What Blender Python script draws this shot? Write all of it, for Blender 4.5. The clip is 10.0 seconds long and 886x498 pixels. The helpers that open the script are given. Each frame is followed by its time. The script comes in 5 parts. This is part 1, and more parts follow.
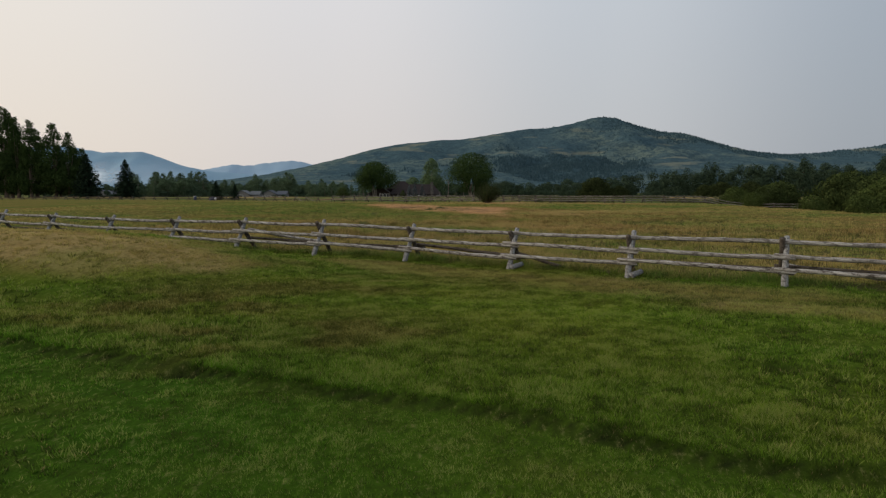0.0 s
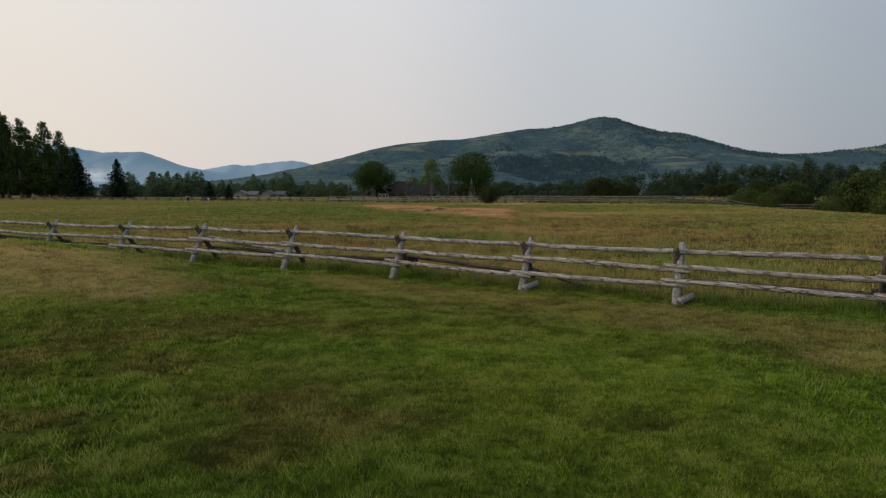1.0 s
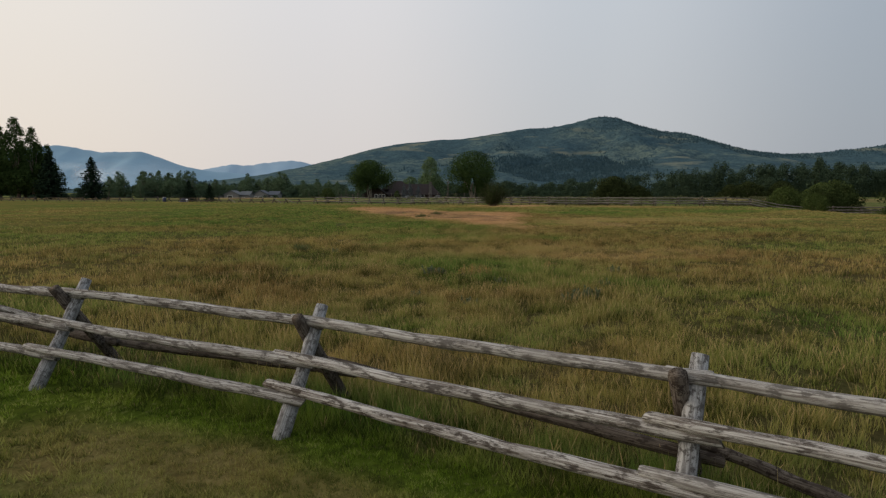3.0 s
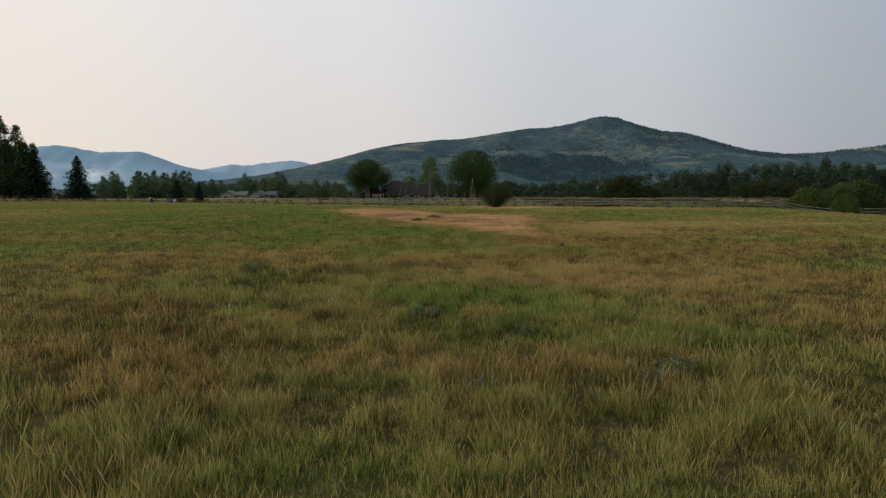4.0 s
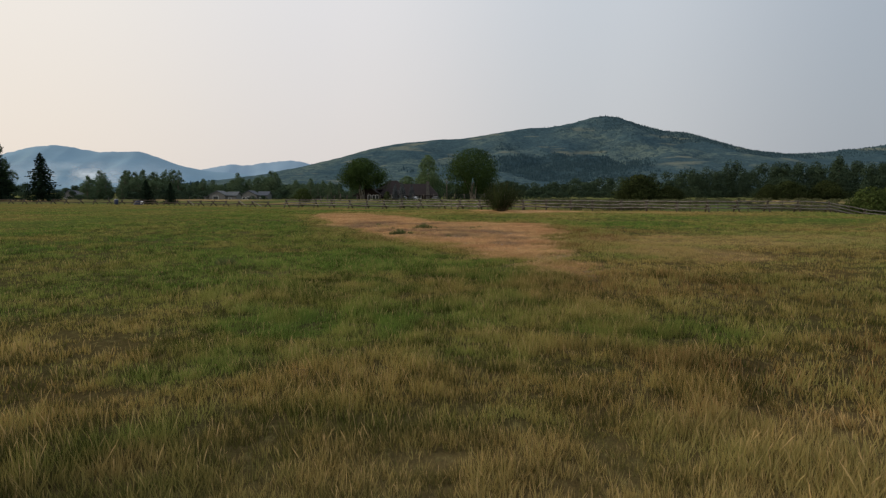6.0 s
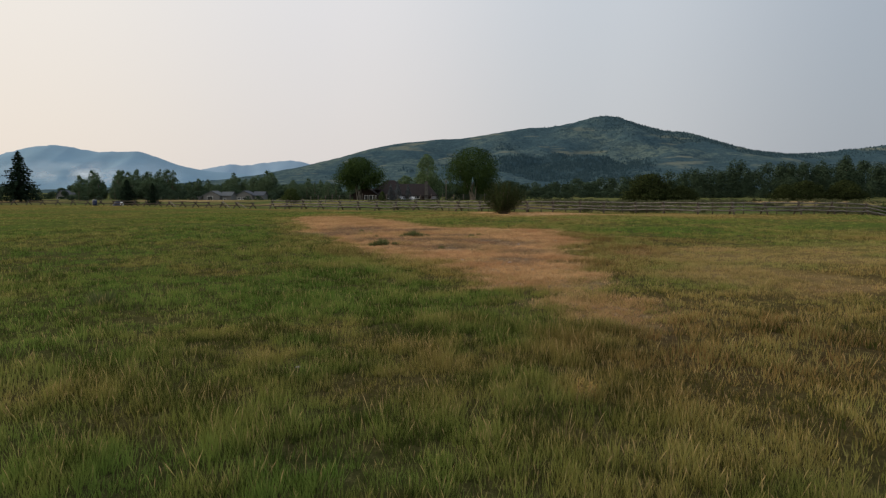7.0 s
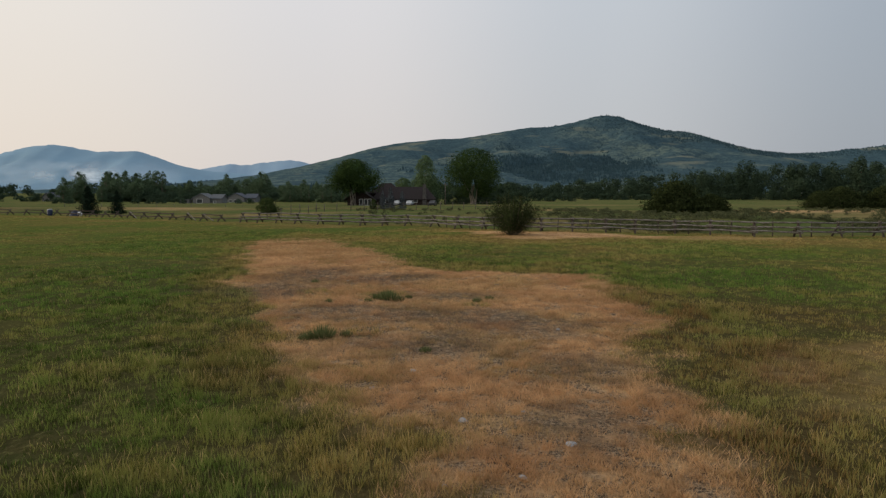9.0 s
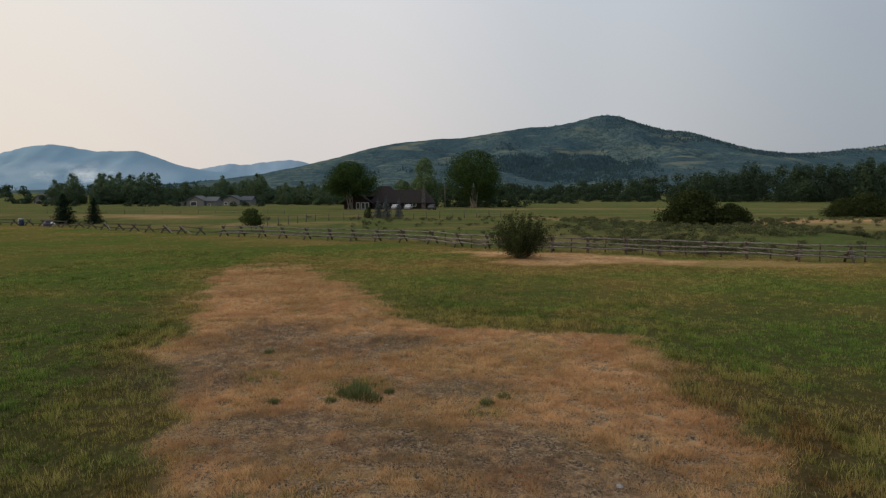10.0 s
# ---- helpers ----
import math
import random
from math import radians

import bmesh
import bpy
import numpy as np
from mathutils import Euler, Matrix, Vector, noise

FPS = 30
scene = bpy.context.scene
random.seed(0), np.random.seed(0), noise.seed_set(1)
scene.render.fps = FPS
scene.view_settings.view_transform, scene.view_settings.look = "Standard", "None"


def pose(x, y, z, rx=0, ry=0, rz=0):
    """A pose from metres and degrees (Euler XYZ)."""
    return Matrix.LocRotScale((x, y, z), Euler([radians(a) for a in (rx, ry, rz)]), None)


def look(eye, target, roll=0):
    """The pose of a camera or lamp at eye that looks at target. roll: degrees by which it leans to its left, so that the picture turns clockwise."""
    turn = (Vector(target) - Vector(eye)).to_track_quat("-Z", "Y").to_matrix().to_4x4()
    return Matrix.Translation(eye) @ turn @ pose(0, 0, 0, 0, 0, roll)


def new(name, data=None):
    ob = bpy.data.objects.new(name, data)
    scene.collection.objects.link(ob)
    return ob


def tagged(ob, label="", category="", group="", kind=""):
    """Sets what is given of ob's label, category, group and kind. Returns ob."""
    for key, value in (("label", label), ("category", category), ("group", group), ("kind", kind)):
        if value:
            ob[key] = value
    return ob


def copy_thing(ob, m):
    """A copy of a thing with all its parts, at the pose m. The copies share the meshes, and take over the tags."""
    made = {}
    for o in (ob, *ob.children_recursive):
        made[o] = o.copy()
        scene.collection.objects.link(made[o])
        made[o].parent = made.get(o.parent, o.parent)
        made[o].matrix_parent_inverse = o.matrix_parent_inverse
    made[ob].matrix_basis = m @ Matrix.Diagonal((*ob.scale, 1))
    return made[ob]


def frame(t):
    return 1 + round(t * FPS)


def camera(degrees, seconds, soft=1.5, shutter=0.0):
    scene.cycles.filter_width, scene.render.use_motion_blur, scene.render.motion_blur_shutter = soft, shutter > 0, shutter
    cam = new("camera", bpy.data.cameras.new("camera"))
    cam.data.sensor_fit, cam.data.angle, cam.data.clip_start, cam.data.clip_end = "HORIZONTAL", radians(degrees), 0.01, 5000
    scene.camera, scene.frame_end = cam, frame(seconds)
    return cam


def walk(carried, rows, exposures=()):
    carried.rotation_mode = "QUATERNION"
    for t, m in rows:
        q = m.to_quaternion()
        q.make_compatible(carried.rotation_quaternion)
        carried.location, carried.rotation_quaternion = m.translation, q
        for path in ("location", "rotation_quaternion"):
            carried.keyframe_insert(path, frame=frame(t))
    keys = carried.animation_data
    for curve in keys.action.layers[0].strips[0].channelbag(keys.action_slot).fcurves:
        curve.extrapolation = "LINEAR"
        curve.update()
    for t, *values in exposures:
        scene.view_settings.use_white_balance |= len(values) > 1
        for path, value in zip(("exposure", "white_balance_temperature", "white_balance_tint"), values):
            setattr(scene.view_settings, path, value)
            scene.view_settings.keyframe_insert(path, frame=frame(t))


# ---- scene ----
cam = camera(70.0, 10.0, soft=1.3)
PATH = [
    (0.0, pose(0.000, 0.000, 2.372, 84.772)),
    (0.5, pose(0.055, 1.868, 2.388, 84.772)),
    (1.0, pose(0.109, 3.989, 2.396, 84.772)),
    (1.5, pose(0.169, 6.509, 2.419, 84.772)),
    (2.0, pose(0.236, 9.264, 2.443, 84.772)),
    (2.5, pose(0.296, 12.284, 2.460, 84.772)),
    (4.0, pose(0.440, 20.806, 2.521, 84.772)),
    (4.5, pose(0.531, 23.825, 2.561, 84.772)),
    (5.0, pose(0.632, 26.856, 2.596, 84.772)),
    (5.5, pose(0.748, 29.900, 2.624, 84.772)),
    (7.0, pose(1.261, 39.409, 2.670, 84.772)),
    (7.5, pose(1.351, 42.143, 2.818, 84.772)),
    (8.0, pose(1.437, 44.971, 3.072, 84.772)),
    (8.5, pose(1.518, 47.933, 3.456, 84.754)),
    (9.0, pose(1.595, 50.967, 3.942, 84.737)),
    (9.5, pose(1.666, 54.076, 4.536, 84.719)),
    (10.0, pose(1.715, 57.289, 5.144, 84.702)),
]
walk(cam, PATH, ((0.0, 0.0), (2.7, 0.0), (4.3, 0.09), (8.4, 0.09), (9.1, 0.0), (10.0, 0.0)))

# ---------------------------------------------------------------- light
world = bpy.data.worlds.new("dawn_sky")
scene.world = world
world.use_nodes = True
wn, wl = world.node_tree.nodes, world.node_tree.links
wn.clear()
w_out = wn.new("ShaderNodeOutputWorld")
w_bg = wn.new("ShaderNodeBackground")
w_sky = wn.new("ShaderNodeTexSky")
w_sky.sky_type = "NISHITA"
w_sky.sun_disc = False
w_sky.sun_elevation = radians(4.0)
w_sky.sun_rotation = radians(-80.0)
w_sky.air_density, w_sky.dust_density, w_sky.ozone_density = 1.2, 3.0, 1.0
w_co = wn.new("ShaderNodeTexCoord")
w_sep = wn.new("ShaderNodeSeparateXYZ")
wl.new(w_co.outputs["Generated"], w_sep.inputs[0])
w_map = wn.new("ShaderNodeMapRange")
w_map.inputs["From Min"].default_value, w_map.inputs["From Max"].default_value = -1.0, 1.0
wl.new(w_sep.outputs["X"], w_map.inputs["Value"])
w_ramp = wn.new("ShaderNodeValToRGB")
w_ramp.color_ramp.interpolation = "EASE"
SKY = ((0.0, (0.98, 0.80, 0.60)), (0.21, (0.852, 0.765, 0.678)), (0.42, (0.738, 0.692, 0.670)), (0.62, (0.556, 0.566, 0.583)), (0.80, (0.368, 0.402, 0.445)), (1.0, (0.28, 0.34, 0.42)))
w_ramp.color_ramp.elements[0].position, w_ramp.color_ramp.elements[0].color = SKY[0][0], (*SKY[0][1], 1)
w_ramp.color_ramp.elements[1].position, w_ramp.color_ramp.elements[1].color = SKY[-1][0], (*SKY[-1][1], 1)
for p_, c_ in SKY[1:-1]:
    e_ = w_ramp.color_ramp.elements.new(p_)
    e_.color = (*c_, 1)
wl.new(w_map.outputs[0], w_ramp.inputs[0])
w_up = wn.new("ShaderNodeMapRange")
w_up.inputs["From Min"].default_value, w_up.inputs["From Max"].default_value = 0.0, 0.35
w_up.inputs["To Min"].default_value, w_up.inputs["To Max"].default_value = 0.0, 1.0
wl.new(w_sep.outputs["Z"], w_up.inputs["Value"])
w_hi = wn.new("ShaderNodeMix")
w_hi.data_type, w_hi.blend_type = "RGBA", "MULTIPLY"
w_hi.inputs["B"].default_value = (1.09, 1.16, 1.24, 1)
wl.new(w_up.outputs[0], w_hi.inputs["Factor"])
wl.new(w_ramp.outputs[0], w_hi.inputs["A"])
# thin sky light over the haze
w_dim = wn.new("ShaderNodeVectorMath")
w_dim.operation = "SCALE"
w_dim.inputs["Scale"].default_value = 0.08
wl.new(w_sky.outputs[0], w_dim.inputs[0])
w_mix = wn.new("ShaderNodeMix")
w_mix.data_type = "RGBA"
w_mix.inputs["Factor"].default_value = 0.88
wl.new(w_dim.outputs[0], w_mix.inputs["A"])
wl.new(w_hi.outputs["Result"], w_mix.inputs["B"])
wl.new(w_mix.outputs["Result"], w_bg.inputs["Color"])
w_bg.inputs["Strength"].default_value = 1.0
wl.new(w_bg.outputs[0], w_out.inputs[0])

sun = bpy.data.lights.new("sun", "SUN")
sun.energy, sun.angle, sun.color = 1.1, radians(12.0), (1.0, 0.89, 0.75)
sun_ob = new("sun", sun)
sun_ob.matrix_world = look((0, 0, 60), (60, -12, 45))


# ---------------------------------------------------------------- small tools
def S(a, b, v):
    t = np.clip((np.asarray(v, float) - a) / (b - a), 0, 1)
    return t * t * (3 - 2 * t)


def wob(x, y, s):
    """Smooth unevenness, about -1 to 1, at wavelengths near s metres."""
    k = 6.283 / s
    return (np.sin(k * (x + 0.31 * y) + 1.3) + np.sin(k * 0.73 * (y - 0.42 * x) + 4.1)
            + np.sin(k * 1.61 * (0.6 * x - 0.8 * y) + 0.7) + np.sin(k * 2.3 * (0.35 * x + 0.9 * y) + 2.9) * 0.6) / 3.0


def patchy(x, y, s, seed=0):
    """Irregular patches, 0 to 1, about s metres across."""
    u, v = np.asarray(x, float) / s + 71.3 * seed, np.asarray(y, float) / s - 37.7 * seed
    i, j = np.floor(u).astype(np.int64), np.floor(v).astype(np.int64)
    fu, fv = u - i, v - j
    fu, fv = fu * fu * (3 - 2 * fu), fv * fv * (3 - 2 * fv)

    def lat(a, b):
        k = (a * 374761393 + b * 668265263 + seed * 974634777) & 0x7FFFFFFF
        k = ((k ^ (k >> 13)) * 1274126177) & 0x7FFFFFFF
        return ((k ^ (k >> 16)) & 0xFFFF) / 65535.0

    return (lat(i, j) * (1 - fu) + lat(i + 1, j) * fu) * (1 - fv) + (lat(i, j + 1) * (1 - fu) + lat(i + 1, j + 1) * fu) * fv


FENCE_X = [-60.0, -40.0, -21.8, -18.3, -14.76, -11.24, -7.94, -4.51, -1.10, 2.23, 5.36, 8.78, 12.4, 16.0, 19.6]
FENCE_Y = [49.0, 40.5, 31.3, 29.65, 28.1, 26.56, 25.07, 23.35, 21.94, 19.92, 18.0, 16.2, 14.4, 12.6, 10.8]

# the far fence: its line, and its bucks from the gap in the rails eastwards
FAR_X = [-150.0, -95.0, -59.6, -54.2, -45.0, -37.1, -28.6, -24.9, -21.6, -17.1, -11.8, -7.0, -2.0, 0.75, 2.95, 5.25, 10.0, 15.1, 20.4, 25.2, 27.9, 40.0, 46.0, 62.0, 90.0]
FAR_Y = [162.0, 154.0, 146.4, 144.3, 138.6, 133.9, 128.6, 126.6, 124.4, 122.9, 119.9, 118.4, 115.6, 113.4, 110.0, 107.9, 105.1, 103.4, 101.6, 98.9, 97.8, 98.5, 97.0, 94.0, 90.0]
FAR_BUCKS = [-24.9, -21.6, -19.5, -17.1, -14.6, -11.8, -9.4, -7.0, -4.5, -2.0, 0.75, 2.95, 5.25, 7.6, 10.0, 12.5, 15.1, 17.3, 20.2, 22.5, 25.2, 27.9, 31.0, 34.2, 37.4, 40.6, 43.8, 47.0, 50.2, 53.4, 57.0, 61.0, 65.0, 69.0, 73.0]


def far_line(x):
    return np.interp(x, FAR_X, FAR_Y)


def fence_line(x):
    return np.interp(x, FENCE_X, FENCE_Y)


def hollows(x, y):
    """Small hollows in lawn and meadow; their shade is painted from this mask too."""
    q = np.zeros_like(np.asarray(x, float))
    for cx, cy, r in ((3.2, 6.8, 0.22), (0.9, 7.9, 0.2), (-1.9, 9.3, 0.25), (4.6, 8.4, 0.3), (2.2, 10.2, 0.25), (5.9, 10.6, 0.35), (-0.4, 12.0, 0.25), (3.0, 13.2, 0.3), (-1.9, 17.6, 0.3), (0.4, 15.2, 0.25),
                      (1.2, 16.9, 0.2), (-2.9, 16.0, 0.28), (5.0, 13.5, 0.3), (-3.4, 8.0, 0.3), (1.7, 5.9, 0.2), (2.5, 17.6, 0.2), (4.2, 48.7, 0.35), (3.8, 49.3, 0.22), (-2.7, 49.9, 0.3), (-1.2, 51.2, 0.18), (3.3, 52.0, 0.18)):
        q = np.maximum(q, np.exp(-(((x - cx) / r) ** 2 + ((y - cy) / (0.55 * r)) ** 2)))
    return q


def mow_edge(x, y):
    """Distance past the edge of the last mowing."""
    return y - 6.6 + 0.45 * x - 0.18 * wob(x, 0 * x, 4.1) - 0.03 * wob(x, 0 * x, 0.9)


# mask for the shade painted along the mowing step
def edge_shade(x, y):
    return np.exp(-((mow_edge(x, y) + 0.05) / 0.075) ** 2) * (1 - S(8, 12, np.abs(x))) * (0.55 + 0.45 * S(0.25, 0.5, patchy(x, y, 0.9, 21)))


def height(x, y):
    x, y = np.asarray(x, float), np.asarray(y, float)
    h = 0.35 * S(21, 45, y) - 0.06 * S(85, 100, y) + 0.2 * S(-8, 8, x) * S(78, 98, y) * (1 - S(112, 130, y)) + 0.6 * S(4, 24, y - far_line(x)) - 1.5 * S(165, 215, y) - 0.9 * S(230, 330, y)
    back = np.where(y < 18.5, 4.0, 9.0)
    h = h + 1.16 * S(-1.5, -13.0, x) * np.exp(-((y - 18.5) / back) ** 2) * S(-45, -20, x) * (1 - S(-4, -1.0, y - fence_line(x)))
    h = h - 1.15 * S(39.5, 46, x) * S(25, 55, y) * (1 - S(112, 140, y))
    h = h - 0.05 * S(-4, 2, x) * np.exp(-((y - fence_line(x)) / 3.5) ** 2)
    near = 1 - S(120, 200, np.hypot(x, y))
    h = h + near * (0.05 * wob(x, y, 11.0) + 0.018 * wob(x, y, 2.7))
    # the last mowing's edge: a low step in the turf at the foot of the mound
    over = mow_edge(x, y)
    h = h + 0.13 * (S(-0.12, 0.04, over) - S(0.5, 2.5, over)) * (1 - S(8, 12, np.abs(x))) * near
    return h - 0.10 * hollows(x, y)


def ell(x, y, cx, cy, rx, ry, turn=0.0, soft=0.3, ragged=0.22):
    c, s = math.cos(radians(turn)), math.sin(radians(turn))
    u, v = x - cx, y - cy
    r = np.hypot((u * c + v * s) / rx, (v * c - u * s) / ry)
    r = r + ragged * wob(x * 1.0, y * 0.8, 5.5) + ragged * 0.5 * wob(y, x, 1.9)
    return 1 - S(1 - soft, 1 + soft, r)


PATCH_Y = [49.5, 54.0, 57.0, 60.0, 63.4, 66.0, 69.0, 74.6, 77.8, 79.2, 81.0, 86.5, 91.0, 96.0, 100.0]
PATCH_L = [4.9, 3.2, 2.0, 0.9, -0.8, -1.8, -3.2, -5.8, -6.6, -7.0, -7.5, -9.0, -10.3, -11.7, -10.0]
PATCH_R = [5.2, 4.9, 5.1, 5.2, 5.6, 6.2, 7.0, 7.6, 7.4, 1.4, -0.4, -2.4, -4.6, -6.4, -9.6]


def bare_patch(x, y):
    """The burnt-out strip of the meadow, between its two ragged edges."""
    e = 0.5 * wob(x, y, 3.1) + 1.2 * (patchy(x, y, 0.8, 11) - 0.5) + 0.8 * (patchy(x, y, 2.1, 12) - 0.5)
    return S(-0.8, 0.5, x - np.interp(y, PATCH_Y, PATCH_L) + e) * (0.75 + 0.25 * S(54, 60, y)) * S(-1.0, 0.7, np.interp(y, PATCH_Y, PATCH_R) - x + e) * S(49, 51, y) * (1 - S(90, 101, y + 2.5 * wob(x, y, 5.0)))


def dryness(x, y):
    d = bare_patch(x, y) * (1 - 0.22 * S(82, 92, y)) * (0.72 + 0.28 * S(0.3, 0.6, patchy(x, y, 1.4, 13)))
    for k, *e in ((0.5, 9.6, 56.5, 2.8, 2.8, -10), (0.4, 12.5, 62, 4.5, 4, 0), (0.3, 19, 63, 7, 4, 0, 0.6, 0.4), (0.95, 11, 101.2, 9.0, 2.6, -27), (0.8, 8.2, 98.5, 3.0, 2.2, 0), (0.55, 21, 97.5, 7, 1.8, -15), (0.52, -13, 18.5, 7.0, 3.2, 0),
                  (0.24, 5.0, 15.8, 4.5, 1.5, -28), (0.3, -0.6, 19.4, 4.5, 1.0, -30), (0.3, 9, 11.5, 3.5, 1.0, -25),
                  (0.3, 5, 37.5, 6, 2, 0), (0.5, -15, 121, 9, 2.5, -28), (0.85, 62, 139, 24, 11, 0), (0.6, 85, 178, 30, 8, 0), (0.3, 60, 260, 60, 14, 0),
                  (0.6, -18, 141, 9, 4, 0), (0.45, -75, 172, 45, 9, 0), (0.5, -40, 160, 18, 4, -8), (0.4, 20, 150, 14, 3, 0)):
        d = np.maximum(d, k * ell(x, y, *e))
    d = d * (1 - 0.75 * S(108, 120, y) * S(0.38, 0.62, patchy(x, y * 1.6, 13.0, 21)))
    for cx, cy, r in ((-0.4, 72.4, 1.0), (-0.35, 66.7, 0.5), (2.6, 70.5, 0.45), (-3.0, 73.2, 0.5)):
        d = d * (1 - 0.9 * ell(x, y, cx, cy, r, r * 0.8))
    return d


def rusty(x, y):
    """Ripe reddish grass round the bare strip."""
    q = np.zeros_like(x)
    for k, *e in ((0.85, -5.5, 12.4, 3.8, 2.0, 10), (0.8, -2.6, 10.2, 2.4, 1.6, 10), (0.7, -3.4, 15.0, 3.2, 1.8, 10), (0.5, 1.0, 17.2, 9.0, 2.3, -28), (0.95, 7.4, 68.5, 2.4, 6.5, 6), (0.6, 11.5, 68.5, 3.5, 2.6, 0), (0.8, 6.4, 61.5, 1.8, 5.0, 0), (0.6, -2.6, 64.5, 1.3, 3.0, 20), (0.7, -9.5, 95, 3.2, 4.0, 0), (0.45, -5.8, 70, 1.2, 5, 14), (0.25, 4.0, 48, 3, 5, 0), (0.5, 11, 96, 9, 2.0, -18),
                  (0.55, -9, 38, 7, 3, 10), (0.5, 10, 33, 6, 3, -15), (0.4, -16, 50, 8, 3, 0), (0.45, 17, 46, 6, 3, 0), (0.5, 24, 33, 7, 3, 0), (0.4, -28, 62, 9, 4, 0), (0.75, -4.5, 32, 3.5, 3.0, 0), (0.4, 1, 28, 5, 1.5, 0), (0.8, 6.2, 48.5, 3.0, 2.4, 0), (0.6, 10, 49, 3.5, 2.5, 0), (0.4, 30, 72, 9, 3, 0), (0.8, 8, 41, 4.5, 2.0, 0), (0.7, 14, 45, 6, 3.5, 0), (0.6, 12, 36, 5, 2.5, 0), (0.5, 20, 55, 8, 4, 0)):
        q = np.maximum(q, k * ell(x, y, *e, 0.5, 0.35))
    return q * (0.35 + 0.65 * S(0.3, 0.62, patchy(x, y, 0.8, 17)))


def freshness(x, y):
    """Rank green growth in the meadow."""
    q = 0.92 * S(-0.9, -2.6, x - np.interp(y, PATCH_Y, PATCH_L) + 0.8 * wob(x, y, 4.0)) * S(46, 14, -x) * (0.55 * S(41, 47, y) + 0.45 * S(50, 58, y)) * (1 - S(106, 118, y)) * (0.62 + 0.38 * S(0.25, 0.55, patchy(x, y, 5.0, 15)))
    for k, *e in ((0.85, -1.0, 43.4, 2.6, 1.7, 0), (0.8, 2.0, 51, 2.0, 3.6, 0), (0.8, 4.6, 43.4, 1.6, 1.3, 0), (0.9, 14.5, 76, 6.5, 8.0, 0), (0.7, 4.5, 86, 6.0, 6.0, 0), (0.75, 25, 82, 10, 8, 0), (0.6, -4.5, 48.5, 2.6, 1.6, 0),
                  (0.5, 8.5, 27, 4, 2.0, -20), (0.75, 1.5, 33, 2.6, 2.6, 0), (0.7, 4.6, 31.0, 1.8, 1.6, 0), (0.6, -0.5, 38.0, 2.2, 1.4, 0), (0.5, -22, 40, 8, 4, 0), (0.5, 18, 24, 6, 3, -20), (0.45, 28, 55, 9, 5, 0), (0.55, -36, 110, 26, 15, -20), (0.5, -20, 104, 14, 6, -30)):
        q = np.maximum(q, k * ell(x, y, *e, 0.5, 0.3))
    q = np.maximum(q, 0.95 * np.exp(-((y - fence_line(x) - 0.35) / 0.75) ** 2) * S(-24, -16, x))
    return q * (0.55 + 0.45 * S(0.28, 0.6, patchy(x, y, 0.7, 16)))


def ashy(x, y):
    a = np.zeros_like(x)
    for e in ((1.5, 68.7, 2.6, 0.9, 0), (4.3, 67.4, 1.3, 1.2, 0), (2.2, 72.2, 1.8, 0.7, 0), (-6.0, 73.6, 1.5, 1.3, 0), (-1.2, 69.9, 2.2, 0.9, 0), (-4.7, 74.0, 1.3, 2.2, 0), (-3.6, 77.6, 2.0, 2.6, 15), (-1.0, 76.8, 1.8, 1.5, 0), (1.4, 65.2, 1.6, 1.2, 0), (-0.6, 68.6, 1.4, 0.7, 0), (4.6, 63.5, 1.0, 1.0, 0), (0.2, 69.5, 0.8, 0.8, 0), (3.6, 60.5, 0.7, 0.8, 0)):
        a = np.maximum(a, ell(x, y, *e, 0.6, 0.45))
    return a * (0.55 + 0.45 * patchy(x, y, 0.5, 6))


def mown(x, y):
    return 1 - S(-0.35, 0.35, y - fence_line(x) + 0.2 * wob(x, y, 1.7))


def lushness(x, y):
    over = y - 6.6 + 0.45 * x
    far = 0.75 * S(8.8, 1.8, over + 1.0 * wob(x, y, 4.5)) + 0.25 * S(0.5, -0.5, over)
    return far * (1 - 0.5 * ell(x, y, -6.0, 12.3, 4.0, 1.8, 8)) * (1 - 0.8 * ell(x, y, -12, 17, 6, 2.8)) * (0.75 + 0.25 * S(1.0, -3.0, x)) + 0.4 * S(2.5, 6.0, x) * S(3.0, 6.0, over) + 0.35 * S(7.6, 9.8, over + 0.8 * wob(x, y, 3.0)) + 0.2 * S(4.5, 7.5, over) * S(0.5, -3.0, x)


def pasture(x, y):
    return S(-0.5, 2.5, y - far_line(x) + 0.8 * wob(x, y, 6.0))


def grass_shade(x, y):
    """How much shade among standing grass is painted into the ground."""
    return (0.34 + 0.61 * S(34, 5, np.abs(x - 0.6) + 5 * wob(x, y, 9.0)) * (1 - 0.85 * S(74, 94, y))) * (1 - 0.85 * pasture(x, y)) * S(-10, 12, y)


def build_mesh(name, verts, faces, mats=(), attrs=None, smooth=False):
    """A mesh from arrays; all faces have the same number of corners."""
    verts, faces = np.ascontiguousarray(verts, np.float32), np.ascontiguousarray(faces, np.int32)
    me = bpy.data.meshes.new(name)
    n, k = faces.shape
    me.vertices.add(len(verts))
    me.vertices.foreach_set("co", verts.ravel())
    me.loops.add(n * k)
    me.loops.foreach_set("vertex_index", faces.ravel())
    me.polygons.add(n)
    me.polygons.foreach_set("loop_start", np.arange(0, n * k, k, dtype=np.int32))
    for key, vals in (attrs or {}).items():
        at = me.attributes.new(key, "FLOAT", "POINT")
        at.data.foreach_set("value", np.ascontiguousarray(vals, np.float32))
    for m in mats:
        me.materials.append(m)
    me.polygons.foreach_set("use_smooth", np.full(n, smooth))
    me.update(calc_edges=True)
    return me


